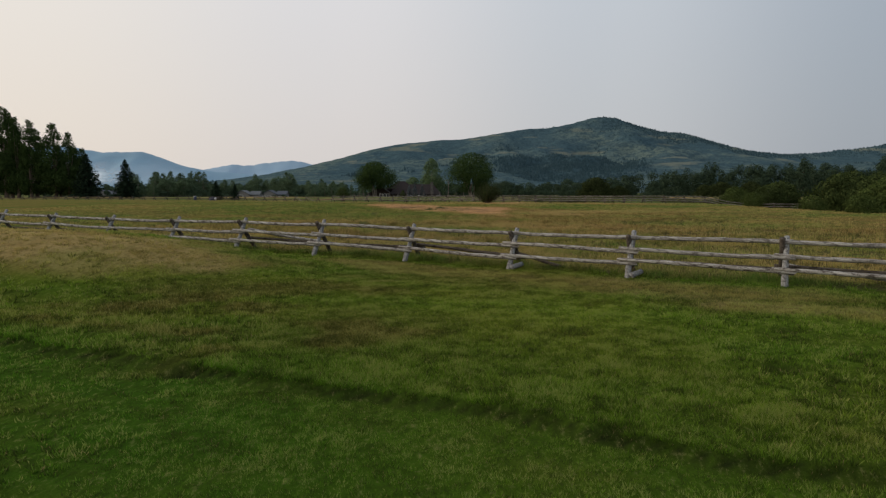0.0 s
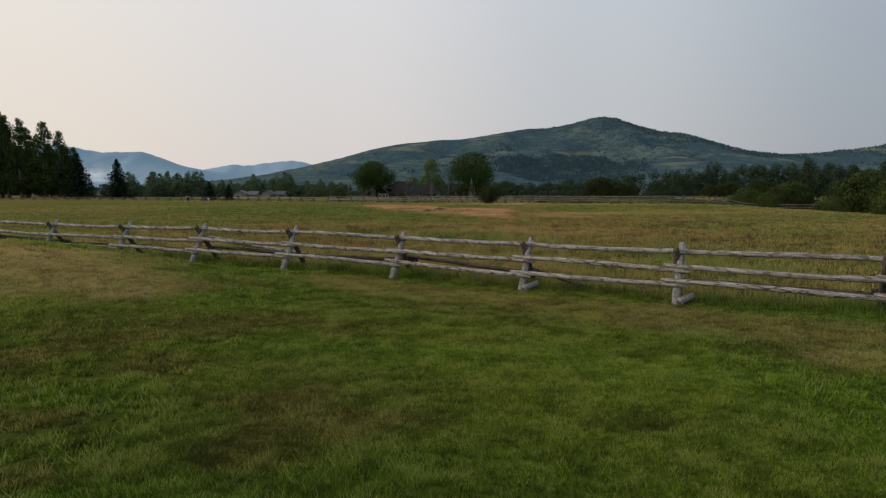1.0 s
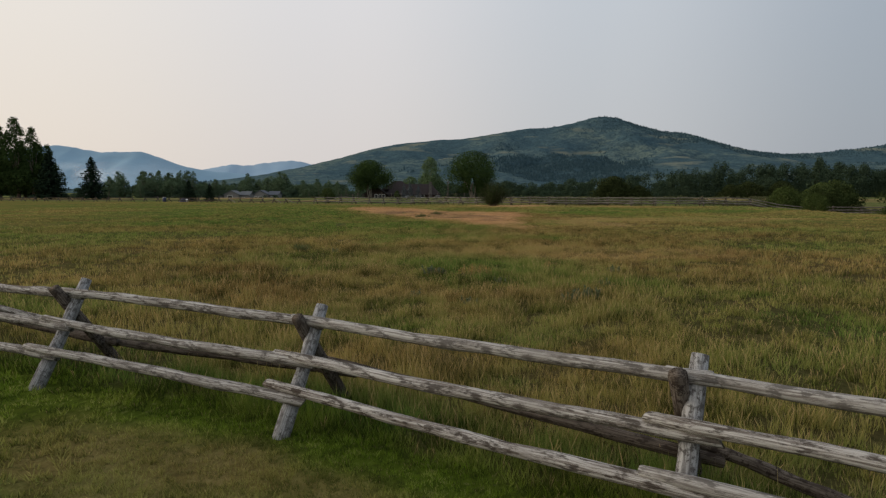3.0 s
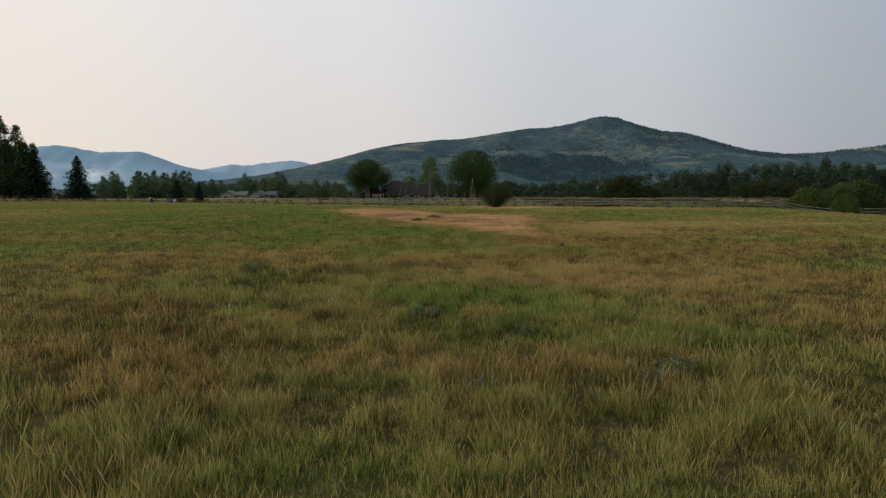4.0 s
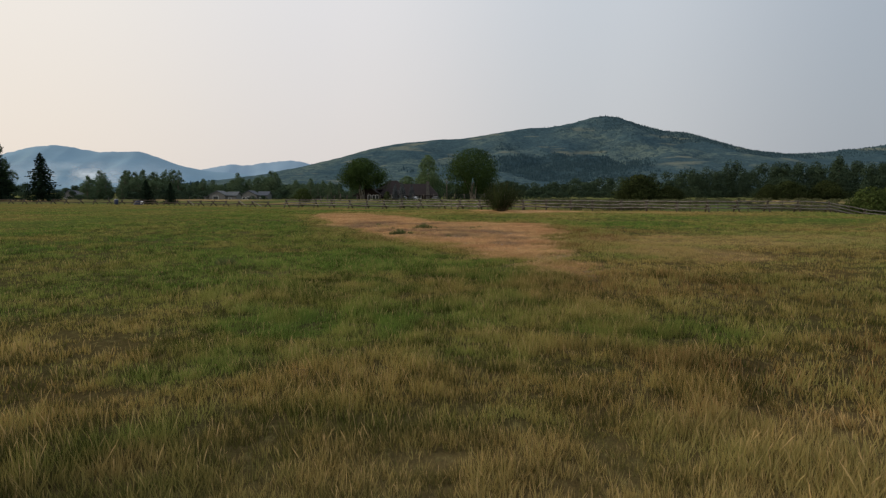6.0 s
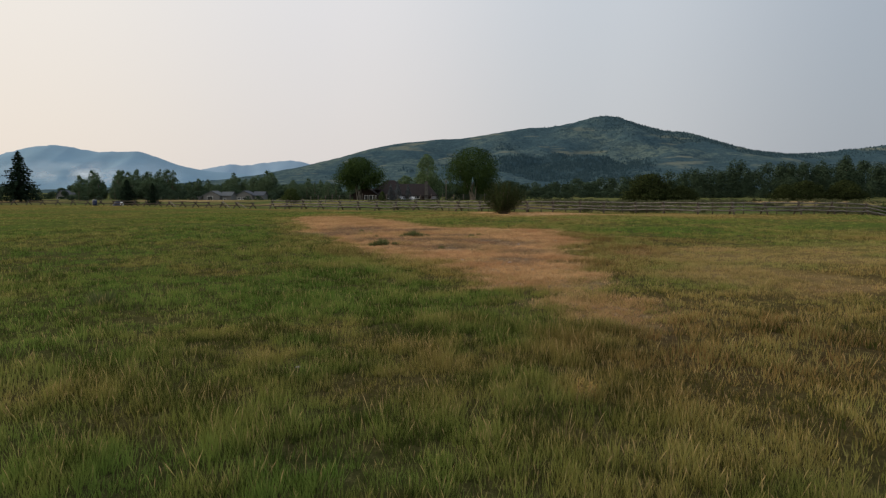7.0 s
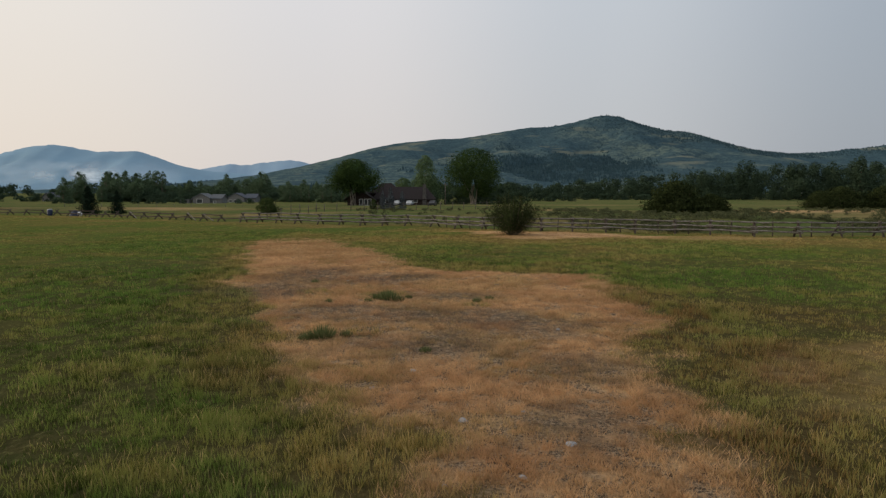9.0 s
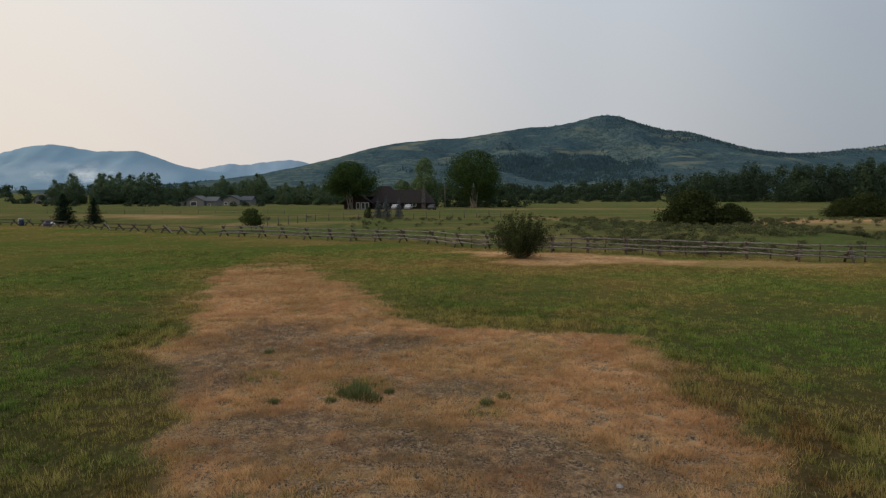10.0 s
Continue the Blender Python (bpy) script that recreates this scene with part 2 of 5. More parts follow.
class Geo:
    """Collects tubes and boxes for one mesh."""

    def __init__(self):
        self.v, self.f = [], []

    def tube(self, pts, radii, sides=7, caps=True):
        base = len(self.v)
        pts = [Vector(p) for p in pts]
        for i, p in enumerate(pts):
            way = (pts[min(i + 1, len(pts) - 1)] - pts[max(i - 1, 0)]).normalized()
            side = way.cross(Vector((0.13, 0.31, 0.94))).normalized()
            if side.length < 0.5:
                side = Vector((1, 0, 0))
            up = way.cross(side)
            for k in range(sides):
                a = 6.28318 * k / sides
                self.v.append(p + (side * math.cos(a) + up * math.sin(a)) * radii[i])
        for i in range(len(pts) - 1):
            for k in range(sides):
                a, b = base + i * sides + k, base + i * sides + (k + 1) % sides
                self.f.append((a, b, b + sides, a + sides))
        if caps:
            self.f.append(tuple(base + k for k in reversed(range(sides))))
            e = base + (len(pts) - 1) * sides
            self.f.append(tuple(e + k for k in range(sides)))
        return self

    def box(self, x0, y0, z0, x1, y1, z1):
        b = len(self.v)
        self.v += [Vector(p) for p in ((x0, y0, z0), (x1, y0, z0), (x1, y1, z0), (x0, y1, z0), (x0, y0, z1), (x1, y0, z1), (x1, y1, z1), (x0, y1, z1))]
        self.f += [tuple(b + i for i in q) for q in ((3, 2, 1, 0), (4, 5, 6, 7), (0, 1, 5, 4), (1, 2, 6, 5), (2, 3, 7, 6), (3, 0, 4, 7))]
        return self

    def poly(self, pts, faces):
        b = len(self.v)
        self.v += [Vector(p) for p in pts]
        self.f += [tuple(b + i for i in q) for q in faces]
        return self

    def mesh(self, name, mat, smooth=False):
        me = bpy.data.meshes.new(name)
        me.from_pydata([tuple(p) for p in self.v], [], self.f)
        me.materials.append(mat)
        if smooth:
            me.polygons.foreach_set("use_smooth", np.full(len(me.polygons), True))
        me.update()
        return me


def part(name, me, parent, label="", m=None):
    ob = new(name, me)
    ob.parent = parent
    if m is not None:
        ob.matrix_basis = m
    if label:
        ob["label"] = label
    return ob


def ground_z(x, y):
    return float(height(np.array([x]), np.array([y]))[0])


# ---------------------------------------------------------------- materials
def material(name, rough=0.8, gloss=0.0):
    m = bpy.data.materials.new(name)
    m.use_nodes = True
    nt = m.node_tree
    b = nt.nodes["Principled BSDF"]
    b.inputs["Roughness"].default_value = rough
    b.inputs["Specular IOR Level"].default_value = gloss
    return m, nt, b


def mixc(nt, fac, a, b, blend="MIX"):
    n = nt.nodes.new("ShaderNodeMix")
    n.data_type, n.blend_type = "RGBA", blend
    for key, val in (("Factor", fac), ("A", a), ("B", b)):
        if isinstance(val, bpy.types.NodeSocket):
            nt.links.new(val, n.inputs[key])
        else:
            n.inputs[key].default_value = val if key == "Factor" else (*val, 1)
    return n.outputs["Result"]


def noise_tex(nt, scale, detail=3.0, stretch=(1, 1, 1), rough=0.55):
    co = nt.nodes.new("ShaderNodeTexCoord")
    mp = nt.nodes.new("ShaderNodeMapping")
    mp.inputs["Scale"].default_value = stretch
    nt.links.new(co.outputs["Object"], mp.inputs["Vector"])
    n = nt.nodes.new("ShaderNodeTexNoise")
    n.inputs["Scale"].default_value, n.inputs["Detail"].default_value, n.inputs["Roughness"].default_value = scale, detail, rough
    nt.links.new(mp.outputs[0], n.inputs["Vector"])
    return n.outputs["Fac"]


def ranged(nt, sock, a, b, lo=0.0, hi=1.0):
    n = nt.nodes.new("ShaderNodeMapRange")
    for i, v in enumerate((a, b, lo, hi)):
        n.inputs[i + 1].default_value = v
    nt.links.new(sock, n.inputs[0])
    return n.outputs[0]


def attribute(nt, name):
    n = nt.nodes.new("ShaderNodeAttribute")
    n.attribute_name = name
    return n.outputs["Fac"]


def math_node(nt, op, a, b):
    n = nt.nodes.new("ShaderNodeMath")
    n.operation = op
    for i, v in enumerate((a, b)):
        if isinstance(v, bpy.types.NodeSocket):
            nt.links.new(v, n.inputs[i])
        else:
            n.inputs[i].default_value = v
    return n.outputs[0]


def bump(nt, b, sock, strength, distance):
    n = nt.nodes.new("ShaderNodeBump")
    n.inputs["Strength"].default_value, n.inputs["Distance"].default_value = strength, distance
    nt.links.new(sock, n.inputs["Height"])
    nt.links.new(n.outputs[0], b.inputs["Normal"])


def turf_colour(nt, gain=1.0):
    """Lawn, meadow, dry and bare colours, mixed by where they grow."""
    g = lambda r, gg, b: (r * gain, gg * gain, b * gain)
    big = noise_tex(nt, 0.16, 4.0, (0.55, 1.0, 1))
    mid = noise_tex(nt, 0.55, 4.0, (0.6, 1.0, 1))
    fine = noise_tex(nt, 2.2, 3.0)
    meadow = mixc(nt, ranged(nt, big, 0.38, 0.56, 0.0, 0.8), g(0.190, 0.276, 0.048), g(0.47, 0.305, 0.105))
    meadow = mixc(nt, ranged(nt, mid, 0.53, 0.66, 0, 0.85), meadow, g(0.140, 0.250, 0.040))
    meadow = mixc(nt, ranged(nt, fine, 0.55, 0.75, 0, 0.5), meadow, g(0.36, 0.25, 0.105))
    grazed = mixc(nt, ranged(nt, noise_tex(nt, 0.11, 4.0, (0.35, 1.2, 1)), 0.46, 0.62), g(0.150, 0.215, 0.066), g(0.315, 0.262, 0.110))
    grazed = mixc(nt, ranged(nt, mid, 0.50, 0.64, 0, 0.7), grazed, g(0.115, 0.145, 0.050))
    grazed = mixc(nt, ranged(nt, fine, 0.48, 0.66, 0, 0.6), grazed, g(0.24, 0.21, 0.10))
    meadow = mixc(nt, attribute(nt, "fresh"), meadow, g(0.134, 0.240, 0.046))
    meadow = mixc(nt, attribute(nt, "rust"), meadow, g(0.27, 0.148, 0.062))
    meadow = mixc(nt, attribute(nt, "pasture"), meadow, grazed)
    olive = mixc(nt, ranged(nt, big, 0.38, 0.62), g(0.205, 0.350, 0.024), g(0.265, 0.310, 0.028))
    lawn = mixc(nt, attribute(nt, "lush"), olive, g(0.078, 0.222, 0.012))
    lawn = mixc(nt, ranged(nt, mid, 0.50, 0.70, 0, 0.45), lawn, g(0.205, 0.225, 0.036))
    lawn = mixc(nt, ranged(nt, fine, 0.52, 0.72, 0, 0.6), lawn, g(0.062, 0.135, 0.008))
    lawn = mixc(nt, attribute(nt, "rust"), lawn, g(0.165, 0.135, 0.034))
    col = mixc(nt, attribute(nt, "lawn"), meadow, lawn)
    k = 0.94
    straw = mixc(nt, ranged(nt, mid, 0.40, 0.62), (0.80 * k, 0.525 * k, 0.282 * k), (0.60 * k, 0.350 * k, 0.180 * k))
    straw = mixc(nt, ranged(nt, fine, 0.48, 0.64, 0, 0.7), straw, (0.46 * k, 0.27 * k, 0.14 * k))
    speck = noise_tex(nt, 11.0, 4.0, (1, 1, 1), 0.7)
    straw = mixc(nt, ranged(nt, speck, 0.54, 0.66, 0, 0.6), straw, (0.16 * k, 0.11 * k, 0.07 * k))
    col = mixc(nt, attribute(nt, "dry"), col, straw)
    clods = ranged(nt, noise_tex(nt, 3.2, 5.0, (1, 1, 1), 0.7), 0.40, 0.54, 0.25, 0.95)
    return mixc(nt, math_node(nt, "MULTIPLY", attribute(nt, "ash"), clods), col, g(0.115, 0.098, 0.090))


def ground_material():
    m, nt, b = material("turf", 0.95)
    col = turf_colour(nt, 0.62)
    # dark soil with the shade beneath standing blades mixed into its colour
    shaded_soil = mixc(nt, noise_tex(nt, 9.0, 4.0), (0.050, 0.044, 0.022), (0.110, 0.088, 0.046))
    bare = math_node(nt, "MULTIPLY", attribute(nt, "grass_shade"), math_node(nt, "SUBTRACT", 0.8, math_node(nt, "MULTIPLY", attribute(nt, "dry"), 0.8)))
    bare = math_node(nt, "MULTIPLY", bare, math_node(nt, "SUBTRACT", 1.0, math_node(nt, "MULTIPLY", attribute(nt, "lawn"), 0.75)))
    col = mixc(nt, bare, col, shaded_soil)
    # shade of the mowing step and the hollows, put into the ground colour
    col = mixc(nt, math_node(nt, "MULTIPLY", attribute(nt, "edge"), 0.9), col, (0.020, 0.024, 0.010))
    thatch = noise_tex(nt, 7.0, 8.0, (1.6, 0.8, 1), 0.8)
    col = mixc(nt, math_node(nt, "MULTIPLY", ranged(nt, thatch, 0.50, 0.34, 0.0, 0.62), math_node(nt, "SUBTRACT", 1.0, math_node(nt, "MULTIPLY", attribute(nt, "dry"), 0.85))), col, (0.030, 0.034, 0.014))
    col = mixc(nt, ranged(nt, thatch, 0.54, 0.68, 0.0, 0.55), col, (0.36, 0.33, 0.13))
    dirt = mixc(nt, ranged(nt, noise_tex(nt, 16.0, 6.0, (1, 1, 1), 0.8), 0.45, 0.56), (0.075, 0.062, 0.051), (0.46, 0.335, 0.215))
    col = mixc(nt, math_node(nt, "MULTIPLY", attribute(nt, "strip"), ranged(nt, noise_tex(nt, 2.6, 5.0, (1, 1, 1), 0.65), 0.40, 0.56, 0.12, 0.95)), col, dirt)
    nt.links.new(col, b.inputs["Base Color"])
    hgt = mixc(nt, 0.5, noise_tex(nt, 14.0, 6.0, (1, 1, 1), 0.7), noise_tex(nt, 0.9, 3.0))
    bump(nt, b, hgt, 1.0, 0.22)
    return m


def blade_material():
    m, nt, b = material("grass_blades", 0.7)
    col = turf_colour(nt, 1.0)
    rnd = attribute(nt, "rnd")
    live = math_node(nt, "SUBTRACT", 1.0, math_node(nt, "MULTIPLY", attribute(nt, "dry"), 0.85))
    # random low tones darkened, partly to paint the shaded gaps between tufts
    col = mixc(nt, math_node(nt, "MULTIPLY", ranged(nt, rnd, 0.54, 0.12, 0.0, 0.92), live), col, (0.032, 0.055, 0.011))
    col = mixc(nt, math_node(nt, "MULTIPLY", math_node(nt, "MULTIPLY", ranged(nt, rnd, 0.62, 1.0, 0.0, 0.6), live), math_node(nt, "SUBTRACT", 1.0, attribute(nt, "fresh"))), col, (0.33, 0.34, 0.11))
    pale = math_node(nt, "MULTIPLY", attribute(nt, "seed"), 1.0)
    # pale gold for seed heads, and for tips painted as if lit
    col = mixc(nt, pale, col, (0.64, 0.44, 0.215))
    nt.links.new(col, b.inputs["Base Color"])
    tr = nt.nodes.new("ShaderNodeBsdfTranslucent")
    nt.links.new(col, tr.inputs["Color"])
    mx = nt.nodes.new("ShaderNodeMixShader")
    mx.inputs[0].default_value = 0.38
    nt.links.new(b.outputs[0], mx.inputs[1])
    nt.links.new(tr.outputs[0], mx.inputs[2])
    nt.links.new(mx.outputs[0], nt.nodes["Material Output"].inputs["Surface"])
    return m


def leaf_material(name, dark, light, through_light=0.25):
    m, nt, b = material(name, 0.65)
    geo = nt.nodes.new("ShaderNodeNewGeometry")
    col = mixc(nt, geo.outputs["Random Per Island"], dark, light)
    col = mixc(nt, ranged(nt, noise_tex(nt, 0.6, 2.0), 0.4, 0.65, 0, 0.6), col, tuple(0.6 * c for c in dark))
    nt.links.new(col, b.inputs["Base Color"])
    tr = nt.nodes.new("ShaderNodeBsdfTranslucent")
    nt.links.new(col, tr.inputs["Color"])
    mx = nt.nodes.new("ShaderNodeMixShader")
    mx.inputs[0].default_value = through_light
    nt.links.new(b.outputs[0], mx.inputs[1])
    nt.links.new(tr.outputs[0], mx.inputs[2])
    nt.links.new(mx.outputs[0], nt.nodes["Material Output"].inputs["Surface"])
    return m


def plain(name, colour, rough=0.8, vary=0.25, scale=3.0, metal=0.0, stretch=(1, 1, 1), depth=0.01):
    m, nt, b = material(name, rough, 0.5 if rough < 0.7 else 0.08)
    n = noise_tex(nt, scale, 4.0, stretch)
    col = mixc(nt, ranged(nt, n, 0.35, 0.65), tuple(c * (1 - vary) for c in colour), tuple(min(1, c * (1 + vary)) for c in colour))
    nt.links.new(col, b.inputs["Base Color"])
    b.inputs["Metallic"].default_value = metal
    bump(nt, b, n, 0.4, depth)
    return m


def log_material(name, pale, dark, bark):
    m, nt, b = material(name, 0.85)
    info = nt.nodes.new("ShaderNodeObjectInfo")
    streak = noise_tex(nt, 3.0, 7.0, (1.6, 20, 20), 0.75)
    col = mixc(nt, ranged(nt, streak, 0.43, 0.57), dark, pale)
    spots = noise_tex(nt, 9.0, 6.0, (2.6, 2.0, 2.0), 0.7)
    col = mixc(nt, ranged(nt, spots, 0.50, 0.58, 0, 0.85), col, bark)
    fray = noise_tex(nt, 2.5, 4.0, (2.0, 1.0, 1.0), 0.6)
    col = mixc(nt, ranged(nt, fray, 0.52, 0.64, 0, 0.55), col, dark)
    col = mixc(nt, ranged(nt, info.outputs["Random"], 0, 1, 0.0, 0.36), col, tuple(0.5 * c for c in pale))
    nt.links.new(col, b.inputs["Base Color"])
    bump(nt, b, streak, 0.7, 0.012)
    return m


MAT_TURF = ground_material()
MAT_BLADE = blade_material()
MAT_LOG = log_material("weathered_rail_wood", (0.56, 0.54, 0.505), (0.150, 0.125, 0.105), (0.040, 0.029, 0.022))
MAT_LEG = log_material("weathered_leg_wood", (0.46, 0.46, 0.455), (0.16, 0.155, 0.15), (0.045, 0.036, 0.03))
# darker leg wood: shade on the rear legs' undersides put into the colour
MAT_REAR = log_material("shaded_dark_wood", (0.17, 0.145, 0.12), (0.06, 0.047, 0.038), (0.025, 0.019, 0.016))
MAT_BARK = plain("bark", (0.16, 0.125, 0.095), 0.9, 0.35, 4.0, 0, (3, 3, 0.6), 0.05)
MAT_PALEBARK = plain("pale_bark", (0.23, 0.20, 0.165), 0.9, 0.3, 3.0, 0, (3, 3, 0.6), 0.05)
MAT_COTTON = leaf_material("cottonwood_leaves", (0.028, 0.050, 0.016), (0.072, 0.112, 0.034))
MAT_POPLAR = leaf_material("poplar_leaves", (0.085, 0.135, 0.062), (0.175, 0.235, 0.110))
MAT_GROVE = leaf_material("grove_leaves", (0.088, 0.132, 0.074), (0.118, 0.168, 0.094))
MAT_SPRUCE = leaf_material("spruce_needles", (0.012, 0.022, 0.014), (0.030, 0.048, 0.028), 0.08)
MAT_BLUESPRUCE = leaf_material("blue_spruce_needles", (0.075, 0.092, 0.098), (0.135, 0.155, 0.165), 0.08)
MAT_WILLOW = leaf_material("willow_leaves", (0.046, 0.070, 0.020), (0.100, 0.130, 0.040))
MAT_SHRUB = leaf_material("shrub_leaves", (0.034, 0.052, 0.018), (0.086, 0.112, 0.037))
MAT_DARKSHRUB = leaf_material("dark_shrub_leaves", (0.022, 0.033, 0.013), (0.070, 0.086, 0.031))
MAT_SAGE = leaf_material("sage_leaves", (0.075, 0.090, 0.042), (0.16, 0.165, 0.085))
MAT_WEED = leaf_material("weed_leaves", (0.085, 0.112, 0.040), (0.215, 0.225, 0.100))
MAT_DOCK = leaf_material("ripe_dock_seed", (0.36, 0.24, 0.075), (0.56, 0.40, 0.15), 0.2)
MAT_THISTLE = leaf_material("thistle_leaves", (0.110, 0.140, 0.074), (0.205, 0.230, 0.130), 0.2)
MAT_WOODS = leaf_material("far_woods_leaves", (0.044, 0.070, 0.044), (0.062, 0.090, 0.054))

# ---------------------------------------------------------------- ground
u = np.linspace(-1, 1, 271)
gx = 4200 * np.sinh(8.3 * u) / math.sinh(8.3) + 0.6
gy = np.concatenate([-60 - np.geomspace(240, 0.6, 14), np.arange(-60, 3, 1.5), np.arange(3, 12, 0.1), np.arange(12, 30, 0.2), np.arange(30, 112, 0.5), 112 * np.geomspace(1, 42, 110)])
X, Y = np.meshgrid(gx, gy)
xf, yf = X.ravel(), Y.ravel()
zf = height(xf, yf)
nx, ny = len(gx), len(gy)
idx = np.arange(nx * ny).reshape(ny, nx)
quads = np.stack([idx[:-1, :-1], idx[:-1, 1:], idx[1:, 1:], idx[1:, :-1]], -1).reshape(-1, 4)
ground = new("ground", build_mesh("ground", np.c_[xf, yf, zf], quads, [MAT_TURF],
                                  {"dry": dryness(xf, yf), "lawn": mown(xf, yf), "ash": ashy(xf, yf), "strip": bare_patch(xf, yf) * S(99, 86, yf), "rust": rusty(xf, yf), "fresh": freshness(xf, yf), "edge": np.clip(edge_shade(xf, yf) + hollows(xf, yf), 0, 1), "lush": lushness(xf, yf), "pasture": pasture(xf, yf), "grass_shade": grass_shade(xf, yf)}, True))
tagged(ground, "mown lawn running into a dry rough hay meadow", "ground", kind="structure")


# ---------------------------------------------------------------- far hills
def forest_patch(x, y):
    return S(1.1, 0.75, np.hypot((x - 358) / 215, (y - 1800) / 310) + 0.12 * wob(x, y, 160))


def hill_mesh(name, bumps, y0, front, back, x0, x1, nx, ny, mat, rough, seed, jag=0.0):
    xs = np.linspace(x0, x1, nx)
    vs = np.linspace(-1, 1, ny)
    hx, hv = np.meshgrid(xs, vs)
    ridge = np.zeros_like(hx)
    for c, w, k in bumps:
        ridge += k * np.exp(-((hx - c) / w) ** 2)
    ridge = ridge * (1 + 0.010 * wob(hx, hx * 0.3, 170) + 0.006 * wob(hx, hx, 63) + jag * wob(hx, 0.7 * hx + 90, 210) + 0.6 * jag * wob(hx, hx, 75))
    y = y0 + np.where(hv < 0, hv * front, hv * back)
    fall = np.where(hv < 0, 1 - np.abs(hv) ** 1.25, 1 - hv ** 2)
    spur = wob(hx + 0.35 * y, y * 0.25 + seed, 620) + 0.55 * wob(hx - 0.2 * y, y * 0.4 + seed, 260) + 0.3 * wob(hx, y, 110)
    side = np.clip(np.abs(hv) * 3.0, 0, 1) * (1 - np.abs(hv)) * 2
    z = ridge * fall + rough * ridge * np.minimum(spur, 0.25) * side * 0.5 - 0.16 * ridge * side + 1.2 * wob(hx, y * 0.3, 47) * np.clip(fall, 0, 1) - 4 * (np.abs(hv) > 0.99)
    ii = np.arange(nx * ny).reshape(ny, nx)
    q = np.stack([ii[:-1, :-1], ii[:-1, 1:], ii[1:, 1:], ii[1:, :-1]], -1).reshape(-1, 4)
    return build_mesh(name, np.c_[hx.ravel(), y.ravel(), z.ravel()], q, [mat], {"forest": forest_patch(hx, y).ravel()}, True), (hx, y, z)


def hill_material():
    m, nt, b = material("hazy_hillside", 0.95)
    big = noise_tex(nt, 0.004, 5.0, (1, 0.6, 2.2), 0.6)
    small = noise_tex(nt, 0.03, 5.0, (1, 1, 2.0), 0.65)
    # forest and grass colours shifted to blue-grey, with the haze painted in
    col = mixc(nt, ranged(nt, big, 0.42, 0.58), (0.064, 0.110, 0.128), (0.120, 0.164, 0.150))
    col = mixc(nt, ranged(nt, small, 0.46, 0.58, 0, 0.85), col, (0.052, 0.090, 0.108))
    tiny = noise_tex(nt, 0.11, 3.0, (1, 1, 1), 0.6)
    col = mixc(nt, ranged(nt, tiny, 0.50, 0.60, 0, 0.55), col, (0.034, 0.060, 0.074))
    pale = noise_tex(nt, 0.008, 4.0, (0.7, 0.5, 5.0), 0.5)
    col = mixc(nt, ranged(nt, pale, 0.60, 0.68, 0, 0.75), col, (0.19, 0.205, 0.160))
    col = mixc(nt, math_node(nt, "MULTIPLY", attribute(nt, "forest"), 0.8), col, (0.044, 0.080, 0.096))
    nt.links.new(col, b.inputs["Base Color"])
    bump(nt, b, small, 0.9, 16.0)
    return m


MAT_HILL = hill_material()
# haze is painted into the blue base colours of both far ranges
MAT_RANGE_HAZE = plain("far_range", (0.220, 0.345, 0.450), 1.0, 0.07, 0.004, 0, (1, 1, 2), 5.0)
MAT_RANGE_FAR_HAZE = plain("farther_range", (0.27, 0.385, 0.50), 1.0, 0.05, 0.004, 0, (1, 1, 2), 5.0)
HILL = ((-900, 350, 20), (-620, 312, 42), (-400, 250, 58), (-220, 219, 78), (-50, 212, 98), (120, 206, 82), (280, 194, 132), (430, 169, 111), (550, 138, 121), (650, 125, 106),
        (750, 144, 114), (880, 162, 116), (1010, 169, 90), (1150, 194, 70), (1320, 231, 62), (1520, 269, 52), (1750, 331, 98), (2050, 375, 97), (2350, 375, 144))
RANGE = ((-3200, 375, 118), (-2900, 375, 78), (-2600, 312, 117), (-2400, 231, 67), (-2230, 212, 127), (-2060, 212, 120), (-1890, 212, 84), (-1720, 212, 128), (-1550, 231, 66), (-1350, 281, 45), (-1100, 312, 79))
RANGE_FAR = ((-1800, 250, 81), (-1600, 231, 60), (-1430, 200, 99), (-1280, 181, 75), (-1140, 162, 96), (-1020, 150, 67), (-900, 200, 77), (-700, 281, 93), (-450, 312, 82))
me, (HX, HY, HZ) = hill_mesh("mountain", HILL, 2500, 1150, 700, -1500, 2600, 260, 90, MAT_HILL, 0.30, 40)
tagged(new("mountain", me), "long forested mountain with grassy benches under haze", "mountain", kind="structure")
me, _ = hill_mesh("far_range", RANGE, 3600, 700, 500, -3900, -700, 160, 24, MAT_RANGE_HAZE, 0.30, 300, 0.018)
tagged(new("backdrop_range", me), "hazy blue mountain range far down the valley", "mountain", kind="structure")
me, _ = hill_mesh("farther_range", RANGE_FAR, 4300, 500, 300, -2200, 100, 120, 20, MAT_RANGE_FAR_HAZE, 0.25, 700, 0.03)
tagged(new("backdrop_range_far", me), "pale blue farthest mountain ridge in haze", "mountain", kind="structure")




